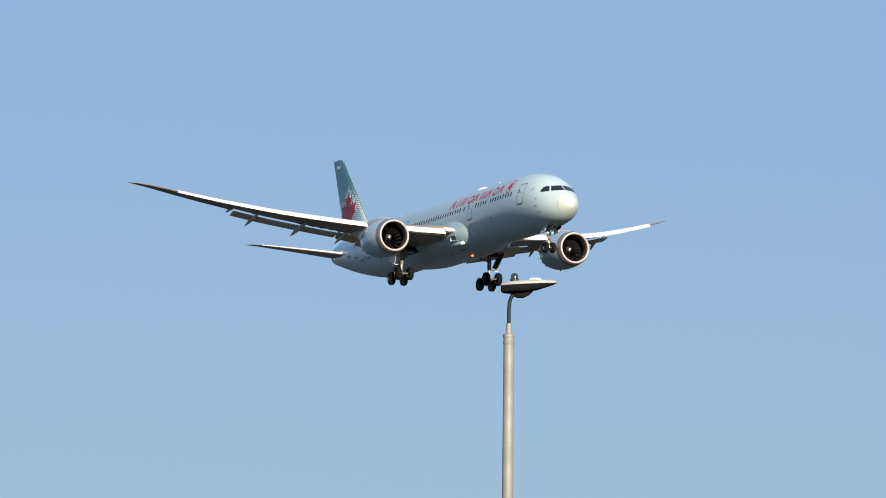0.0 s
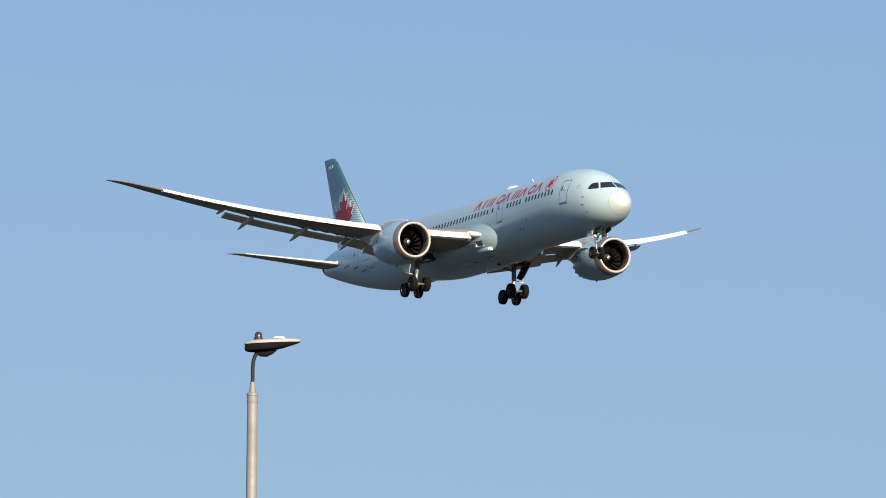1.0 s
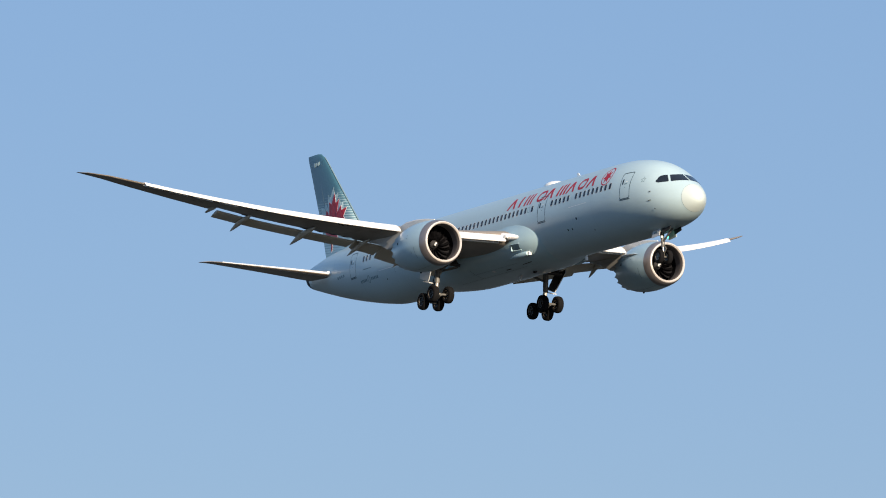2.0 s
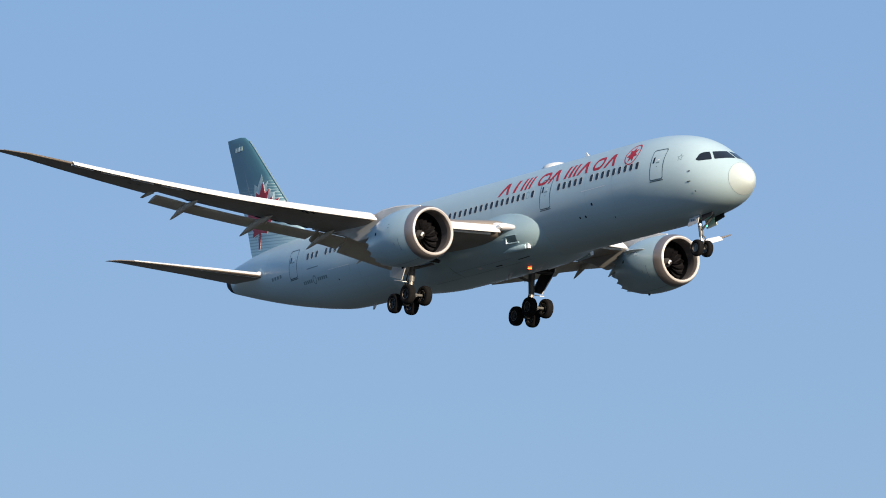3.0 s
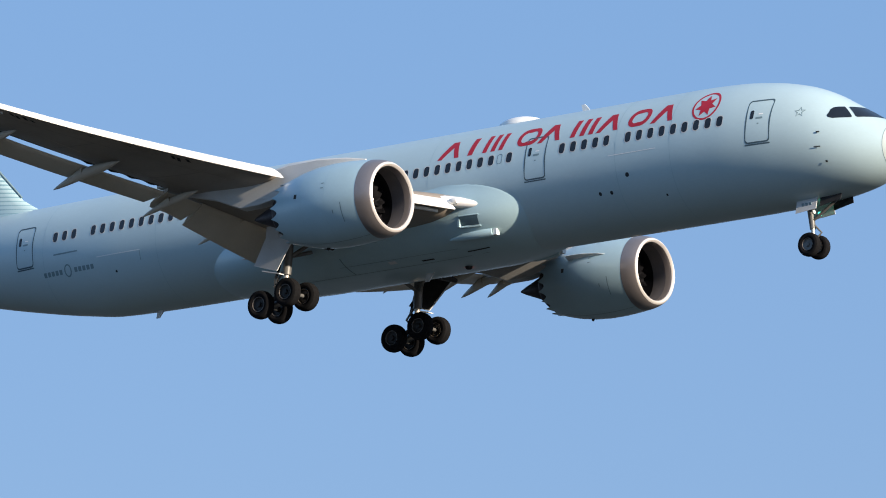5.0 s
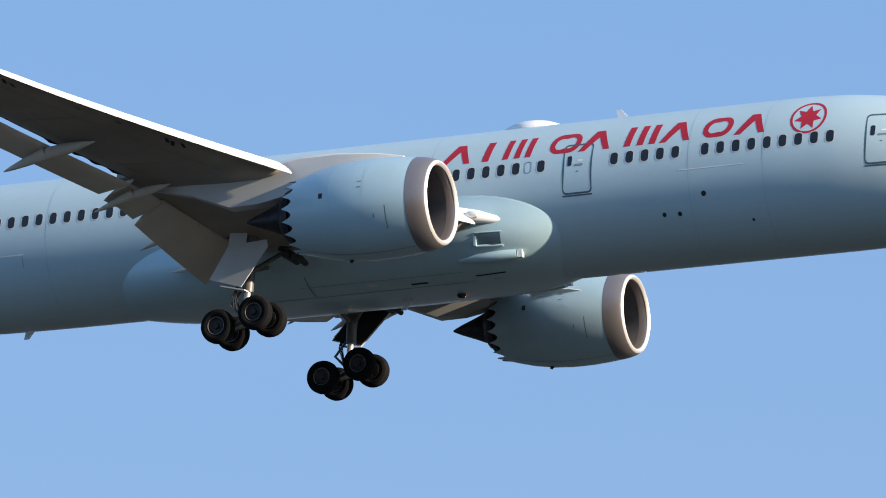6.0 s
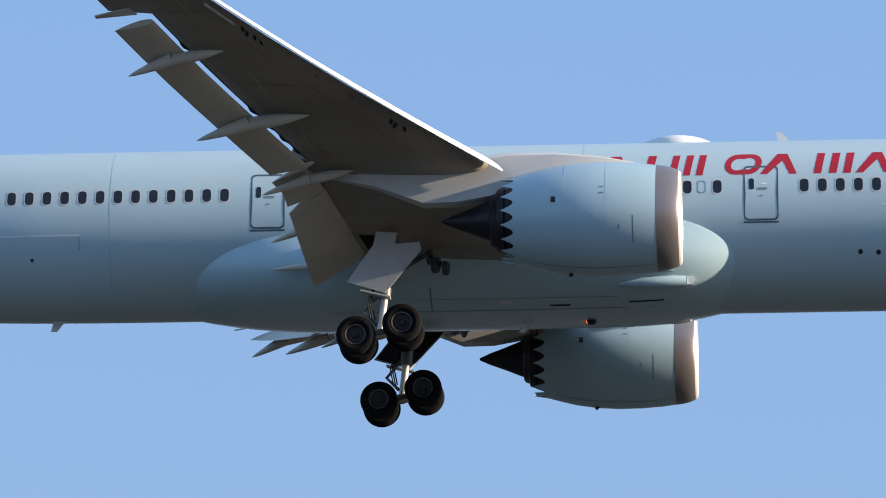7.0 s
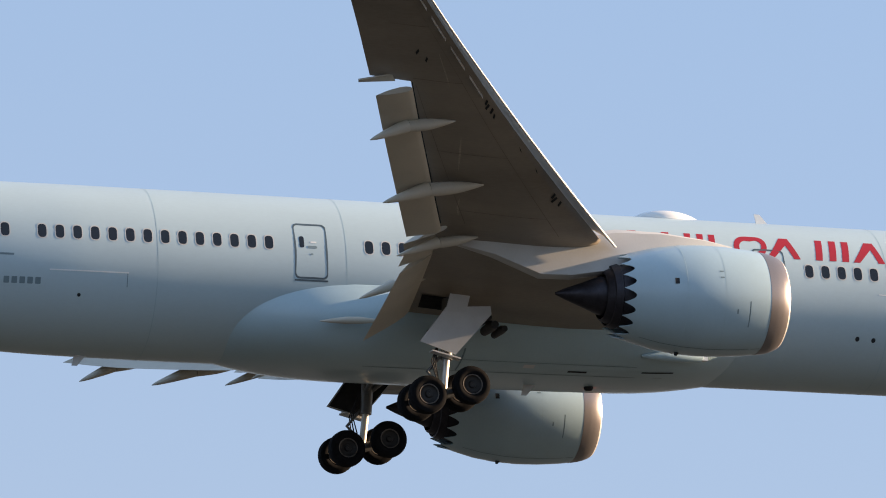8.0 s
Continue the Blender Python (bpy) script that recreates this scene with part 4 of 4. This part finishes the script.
def livery(f):
    """Windows, doors and markings on the fuselage, both sides."""
    pane = None
    for side in (-1, 1):
        # cabin windows in their runs, 0.61 m apart
        runs = [(8.36, 9), (14.43, 5), (19.83, 1), (20.85, 21), (36.67, 14), (45.9, 3)]
        for s0, n in runs:
            for k in range(n):
                s = s0 + 0.612 * k
                if 33.9 < s < 36.2 or 17.5 < s < 19.2:
                    continue
                decal("cabin_window", rounded(s, 0.72, 0.29, 0.48, 0.12, 3), GLASS, f, side)
                band("window_rim", rounded(s, 0.72, 0.36, 0.55, 0.14, 3), 0.035, PYLON, f, side)
        band("window_plug", rounded(20.36, 0.72, 0.29, 0.48, 0.12, 3), 0.03, GREYMARK, f, side)
        # doors: outline, small window, handle recess, sill
        for s, w in ((6.42, 1.22), (18.35, 1.18), (35.18, 1.18), (49.2, 1.18)):
            band("door_outline", rounded(s, 0.50, w, 2.02, 0.16), 0.07, OUTLINE, f, side, label="dark outline of a closed cabin door")
            decal("door_window", rounded(s + 0.32, 0.80, 0.17, 0.42, 0.07, 3), GLASS, f, side)
            decal("door_handle", rounded(s - 0.05, 0.62, 0.34, 0.09, 0.04, 2), GREYMARK, f, side)
            decal("door_handle", rounded(s - 0.1, 0.80, 0.22, 0.06, 0.03, 2), WHITE, f, side)
            decal("door_mark", rounded(s - 0.02, 0.36, 0.10, 0.06, 0.03, 2), GREYMARK, f, side)
            decal("door_sill", rounded(s, -0.56, w * 1.02, 0.06, 0.03, 2), OUTLINE, f, side)
        # cargo door lines, vents and ports
        for s, z, w, h in ((13.0, -0.02, 2.6, 0.035), (43.0, -0.62, 2.75, 0.045), (41.66, -0.85, 0.03, 0.5), (46.4, -0.15, 1.6, 0.07)):
            decal("panel_seam", rounded(s, z, w, h, 0.015, 2), GREYMARK if w < 2.0 else WHITE, f, side)
        for s, z, r in ((13.35, -0.96, 0.10), (14.4, -1.58, 0.08), (15.01, -1.56, 0.08), (11.6, -2.0, 0.05), (33.5, -1.9, 0.05), (43.3, -1.4, 0.06)):
            decal("vent_port", rounded(s, z, 2 * r, 2 * r, r * 0.98, 4), DARK, f, side)
        for s, z, w, h in ((3.55, -0.35, 0.16, 0.07), (3.6, -0.98, 0.30, 0.05), (3.3, -1.6, 0.1, 0.08)):
            decal("sensor", rounded(s, z, w, h, 0.02, 2), DARK, f, side, off=0.05)
        # plain red shapes where the name stands: a triangle, a bar, a block and so on, each leaning forwards
        zb, zt = 1.17, 2.02
        spans = (("tri", 23.95, 22.73), ("bar", 22.24, 21.96), ("slab", 21.43, 20.25), ("ring", 19.60, 18.28), ("tri", 18.30, 17.05), ("slab", 16.52, 15.22), ("tri", 15.05, 13.85), ("disc", 13.45, 12.22), ("tri", 12.08, 10.88))
        for kind, s_aft, s_fore in spans:
            w, x = s_aft - s_fore, (s_aft if side < 0 else s_fore)
            cx, cz, h = x + side * w / 2, (zb + zt) / 2, zt - zb
            L = 0.18 * side
            if kind == "tri":
                lo, hi, q = cx - L * h / 2, cx + L * h / 2, 0.25
                poly = [(lo - w / 2, zb), (lo - w / 2 + q, zb), (hi, zt - 0.30), (lo + w / 2 - q, zb), (lo + w / 2, zb), (hi + 0.16, zt), (hi - 0.16, zt)]
            elif kind in ("ring", "disc"):
                poly = [(px + L * (pz - cz), pz) for px, pz in rounded(cx, cz, w * 0.94, h, 0.40, 5)]
            else:
                poly = [(cx - w / 2 - L * h / 2, zb), (cx + w / 2 - L * h / 2, zb), (cx + w / 2 + L * h / 2, zt), (cx - w / 2 + L * h / 2, zt)]
            if kind == "ring" or kind == "disc":
                band("red_mark", poly, 0.21, RED, f, side, label="plain red livery shape")
            elif kind == "slab":
                for q0, q1 in ((0.0, 0.2), (0.37, 0.57), (0.77, 0.97)):
                    lo, hi = cx - w / 2 - L * h / 2, cx - w / 2 + L * h / 2
                    decal("red_mark", [(lo + q0 * w, zb), (lo + q1 * w, zb), (hi + q1 * w, zt), (hi + q0 * w, zt)], RED, f, side, label="plain red livery shape")
            elif kind == "bar":
                decal("red_mark", poly, RED, f, side, label="plain red livery shape")
            else:
                decal("red_mark", poly, RED, f, side, label="plain red livery shape")
        # round emblem: red ring with a plain pointed mark
        ec = (9.30, 1.62)
        circ = [(ec[0] + 0.70 * math.cos(2 * math.pi * k / 28), ec[1] + 0.70 * math.sin(2 * math.pi * k / 28)) for k in range(28)]
        band("emblem_ring", circ, 0.09, RED, f, side, label="thin red ring of an emblem")
        star = []
        for k in range(14):
            r = 0.54 if k % 2 == 0 else 0.29
            star.append((ec[0] + r * math.sin(2 * math.pi * k / 14), ec[1] + r * math.cos(2 * math.pi * k / 14)))
        decal("emblem_mark", star, RED, f, side, label="plain red pointed emblem")
        st = []
        for k in range(10):
            r = 0.26 if k % 2 == 0 else 0.12
            st.append((4.5 + r * math.sin(2 * math.pi * k / 10), 0.68 + r * math.cos(2 * math.pi * k / 10)))
        band("star_outline", st, 0.045, GREYMARK, f, side)
        # grey bars for the small writing near the tail
        bars = [(44.75 + 0.27 * k, -1.0, 0.19, 0.22) for k in range(5)] + [(46.85 + 0.27 * k, -1.0, 0.19, 0.22) for k in range(5)] + [(51.2 + 0.45 * k, -0.05, 0.3, 0.22) for k in range(4)]
        for s, z, w, h in bars:
            decal("marking_bar", rounded(s, z, w, h, 0.02, 2), GREYMARK, f, side)
        bow = [(46.36 + 0.24 * math.cos(a), -0.98 + 0.30 * math.sin(a)) for a in [2 * math.pi * k / 20 for k in range(20)]]
        band("swoosh_mark", bow, 0.07, GREYMARK, f, side)
    # flight deck panes
    for side in (-1, 1):
        for poly in ([(0.06, 0.36), (0.65, 0.35), (1.19, 0.31), (1.21, 0.36), (0.99, 0.85), (0.92, 0.89), (0.06, 0.95)], [(1.33, 0.32), (1.38, 0.29), (1.80, 0.27), (1.88, 0.33), (1.86, 0.42), (1.60, 0.74), (1.46, 0.83), (1.30, 0.87), (1.10, 0.88)]):
            decal("flight_deck_window", poly, GLASS, f, 1, label="dark flight deck window",
                  place=lambda x, z, o, sd=side: nose_skin(sd * x, z, o + 0.01))
    # joints between the barrels
    for s0 in (10.95, 13.9, 24.4, 33.9, 40.6, 47.9, 53.4):
        bm = bmesh.new()
        rs = []
        for s in (s0, s0 + 0.03):
            zt, zb, hw = body(s)
            rs.append([(-s, (hw + 0.003) * math.cos(a), (zt + zb) / 2 + ((zt - zb) / 2 + 0.003) * math.sin(a)) for a in [2 * math.pi * k / 72 for k in range(72)]])
        loft(bm, rs, cap=False)
        part("barrel_joint", bm, SEAM, f)
    # radome, a slightly creamier cap on the nose
    bm = bmesh.new()
    rs = []
    for s in (0.15, 0.165, 0.19, 0.22, 0.27, 0.33, 0.40, 0.48, 0.57, 0.67, 0.78, 0.90, 1.02):
        zt, zb, hw = body(s)
        o = 0.005
        rs.append([(-s + 0.004, (hw + o) * math.cos(a), (zt + zb) / 2 + ((zt - zb) / 2 + o) * math.sin(a)) for a in [2 * math.pi * k / 64 for k in range(64)]])
    loft(bm, rs)
    part("radome", bm, RADOME, f, "cream-tinted radome on the nose")
    # radome seam
    bm = bmesh.new()
    rs = []
    for s in (1.02, 1.036):
        zt, zb, hw = body(s)
        rs.append([(-s, (hw + 0.006) * math.cos(a), (zt + zb) / 2 + ((zt - zb) / 2 + 0.006) * math.sin(a)) for a in [2 * math.pi * k / 64 for k in range(64)]])
    loft(bm, rs, cap=False)
    part("radome_seam", bm, GREYMARK, f)


def airliner():
    plane = tagged(new("airliner"), "pale ice-blue wide-body airliner descending with its landing gear down", "airplane")
    bm = bmesh.new()
    st = [0.15, 0.17, 0.22, 0.3, 0.44, 0.6] + [0.8 + 0.3 * k for k in range(34)] + [11 + 1.0 * k for k in range(29)] + [40 + 0.5 * k for k in range(42)]
    rings = []
    for s in st:
        zt, zb, hw = body(s)
        rings.append([(-s, hw * math.cos(a), (zt + zb) / 2 + (zt - zb) / 2 * math.sin(a)) for a in [2 * math.pi * k / 72 for k in range(72)]])
    loft(bm, rings)
    f = part("fuselage", bm, PAINT, plane, "pale ice-blue painted fuselage with dark cabin windows")
    livery(f)
    belly_fairing(plane)
    tail(plane)
    for side in (-1, 1):
        wing(plane, side)
        engine(plane, side)
        main_gear(plane, side)
    nose_gear(plane)
    # crown antennas and tail cone
    bm = bmesh.new()
    rs = []
    for i in range(13):
        u = i / 12
        h = math.sin(math.pi * u) ** 0.6
        rs.append([(-19.9 - 2.7 * u, 0.75 * max(h, 0.02) * math.cos(a), 2.88 + 0.42 * max(h, 0.01) * max(math.sin(a), -0.2)) for a in [2 * math.pi * k / 20 for k in range(20)]])
    loft(bm, rs)
    part("antenna_dome", bm, WHITE, plane, "white satellite antenna dome on the crown")
    bm = bmesh.new()
    slab(bm, [(-17.25, 0, 2.94), (-17.75, 0, 2.94), (-17.85, 0, 3.38), (-17.65, 0, 3.38)], 0.05, (0, 1, 0))
    part("blade_antenna", bm, WHITE, plane, smooth=False)
    for s in (26.4, 42.6):
        z = body(s)[1] if s > 42 else -3.26
        bm = bmesh.new()
        slab(bm, [(-s + 0.2, 0, z + 0.06), (-s - 0.25, 0, z + 0.06), (-s - 0.35, 0, z - 0.36), (-s - 0.15, 0, z - 0.36)], 0.05, (0, 1, 0))
        part("belly_antenna", bm, DOORGREY, plane, smooth=False)
    bm = bmesh.new()
    rs = []
    for s0 in (60.42, 60.5, 60.8, 61.1, 61.4, 61.5):
        zt, zb, hw = body(s0)
        k = 1.004 if s0 < 61.45 else 0.8
        rs.append([(-s0, k * hw * math.cos(a), (zt + zb) / 2 + k * (zt - zb) / 2 * math.sin(a)) for a in [2 * math.pi * j / 36 for j in range(36)]])
    loft(bm, rs)
    part("exhaust_nozzle", bm, DARK, plane, "dark tail cone exhaust")
    return plane


plane = airliner()


def belly_beacon():
    """A dark drum under the belly with one lit window, which turns like a lighthouse; its x looks out of the window."""
    # the drum is an added shutter: it hides the light between flashes
    bm = bmesh.new()
    turned(bm, [(0.3, 0.17), (-0.08, 0.17), (-0.14, 0.12), (-0.16, 0.02)], (0, 0, 0), "z", 28, cap=True)
    drum = part("beacon_drum", bm, DARK, plane, "flashing belly beacon on an added dark drum that turns its lit window away")
    bm = bmesh.new()
    loft(bm, [[(k * math.cos(radians(a)), k * math.sin(radians(a)), z) for a in range(-48, 49, 12)] for k, z in ((0.155, -0.105), (0.176, -0.08), (0.177, 0.05))], cap=False, closed=False)
    part("lit_window", bm, BEACON, drum, "glowing orange beacon window")
    drum.matrix_basis = pose(*BEACON_AT)
    return drum


BEACON_AT = (-24.25, 0.0, -3.2)
beacon = belly_beacon()


# ---- ground and street lamp ----
bm = bmesh.new()
rs = []
for r in (0.5, 5, 20, 60, 150, 400, 1000, 2500, 4600):
    rs.append([(r * math.cos(a), r * math.sin(a), 0.0) for a in [2 * math.pi * k / 48 for k in range(48)]])
loft(bm, rs, cap=False)
bm.faces.new([v for v in bm.verts[:48]])
tagged(part("ground", bm, GRASS), "flat dark scrub and tarmac reaching the horizon", "ground", kind="structure")


def street_lamp(x, y, turn):
    """A steel column with a stepped top, a bent neck and a flat lantern; its own x points along the lantern."""
    lamp = tagged(new("street_lamp"), "tall grey steel street lamp with a flat dark lantern", "street lamp")
    lamp.matrix_basis = pose(x, y, 0, 0, 0, turn)
    bm = bmesh.new()
    turned(bm, [(0, 0.11), (0.02, 0.11), (1.2, 0.105), (1.22, 0.074), (3.5, 0.068), (7.59, 0.058)], (0, 0, 0), "z", 32, cap=True)
    part("column", bm, POLE, lamp, "weathered grey steel column")
    bm = bmesh.new()
    turned(bm, [(7.58, 0.057), (7.60, 0.063), (7.625, 0.063), (7.63, 0.059), (7.665, 0.059), (7.67, 0.065), (7.70, 0.064), (7.708, 0.05), (7.71, 0.03)], (0, 0, 0), "z", 32, cap=True)
    part("collar", bm, POLE, lamp, "stepped column collar")
    bm = bmesh.new()
    turned(bm, [(7.70, 0.036), (7.79, 0.031), (7.825, 0.028)], (0, 0, 0), "z", 24, cap=True)
    part("spigot", bm, POLE, lamp)
    bm = bmesh.new()
    tube(bm, [(0, 0, 7.81), (0, 0, 7.98), (0.006, 0, 8.06), (0.025, 0, 8.12), (0.06, 0, 8.16), (0.10, 0, 8.18)], 0.0215, 16)
    part("neck", bm, NECK, lamp, "dark bent steel neck")
    # lantern: a flat canopy with a thin rim over a dark body, deep at the neck and fading to the tip
    out = [(-0.09, 0.07), (-0.09, -0.07), (-0.02, -0.13), (0.19, -0.14), (0.38, -0.10), (0.515, -0.035), (0.53, 0.0), (0.515, 0.035), (0.38, 0.10), (0.19, 0.14), (-0.02, 0.13)]
    tilt = 0.07

    def shell(rows, x0, deep):
        bm = bmesh.new()
        rs = []
        for k, z in rows:
            r = []
            for a, b in out:
                x = x0 + (a - x0) * k
                r.append((x, b * k, 8.255 + z * (1 if not deep else float(np.interp(x, [-0.1, 0.1, 0.3, 0.53], [1.0, 1.0, 0.8, 0.25]))) + tilt * x))
            rs.append(r)
        return loft(bm, rs)

    part("lantern_shell", shell(((0.99, -0.006), (1.01, 0.004), (1.0, 0.016), (0.93, 0.027), (0.75, 0.036), (0.4, 0.042)), 0.22, False), HEAD, lamp, "pale grey lantern canopy")
    part("lantern_bowl", shell(((0.99, -0.004), (1.0, -0.052), (0.92, -0.078), (0.72, -0.090), (0.3, -0.095)), 0.14, True), UNDER, lamp, "dark lantern underside")
    bm = bmesh.new()
    tube(bm, [(0.02, 0, 8.165), (0.09, 0, 8.15), (0.15, 0, 8.15), (0.21, 0, 8.17), (0.26, 0, 8.195)], [0.02, 0.038, 0.042, 0.03, 0.015], 14)
    part("gear_bulge", bm, UNDER, lamp, "dark rounded gear housing")
    bm = bmesh.new()
    turned(bm, [(0, 0.05), (0.03, 0.05), (0.035, 0.042), (0.065, 0.042), (0.09, 0.03), (0.098, 0.004)], (0.06, 0, 8.295), "z", 20, cap=True)
    part("photocell", bm, CELL, lamp, "dark glossy photocell cap")
    bm = bmesh.new()
    turned(bm, [(0, 0.08), (0.02, 0.065), (0.028, 0.01)], (0.29, 0, 8.315), "z", 20, cap=True)
    part("cover_cap", bm, WHITE, lamp)
    return lamp


street_lamp(-58.652, 25.613, 70.0)


# ---- movement ----
def motions():
    rot = (-0.720, -1.500, 0.019)
    a, b = Vector((-502.301, 225.800, 67.930)), Vector((88.032, 188.536, 45.010))
    # the clip's clock runs a few hundredths unevenly: moments shown, and moments flown
    clock = [(0.00, 0.003), (0.50, 0.471), (1.00, 1.004), (1.50, 1.480), (2.00, 2.015), (2.65, 2.650), (3.30, 3.301), (3.50, 3.510), (4.00, 4.042), (4.50, 4.507), (4.70, 4.705), (5.25, 5.250), (5.80, 5.791), (6.00, 5.991), (6.50, 6.505), (7.00, 7.006), (7.50, 7.499), (8.00, 7.997)]
    # slow small corrections in bank
    sway = {3.3: 0.1, 3.5: 0.15, 4.0: 0.25, 4.5: 0.2, 4.7: 0.15, 6.0: -0.1, 6.5: -0.25, 7.0: -0.55, 7.5: -0.4, 8.0: -0.2}
    rows = [(t, pose(*a.lerp(b, u / 8), rot[0] + sway.get(t, 0), *rot[1:])) for t, u in clock]
    walk(plane, rows)
    # the beacon's window dwells on the eye for a moment, once in 1.42 s, and swings away
    turn = []
    for n in range(-1, 7):
        for u, ang in ((-0.44, -165), (-0.15, -140), (-0.125, -77), (-0.10, -14), (0.10, 14), (0.125, 77), (0.15, 140), (0.44, 165)):
            t = 0.085 + 1.42 * n + u
            p = a.lerp(b, t / 8)
            bearing = math.degrees(math.atan2(-p.y, 24.25 - p.x))
            turn.append((t, pose(*BEACON_AT, 0, 0, bearing + ang + 360 * n)))
    turn = [r for r in turn if 0.0 <= r[0] <= 8.0]
    turn = [(0.0, turn[0][1])] + turn + [(8.0, turn[-1][1])]
    walk(beacon, turn)


motions()
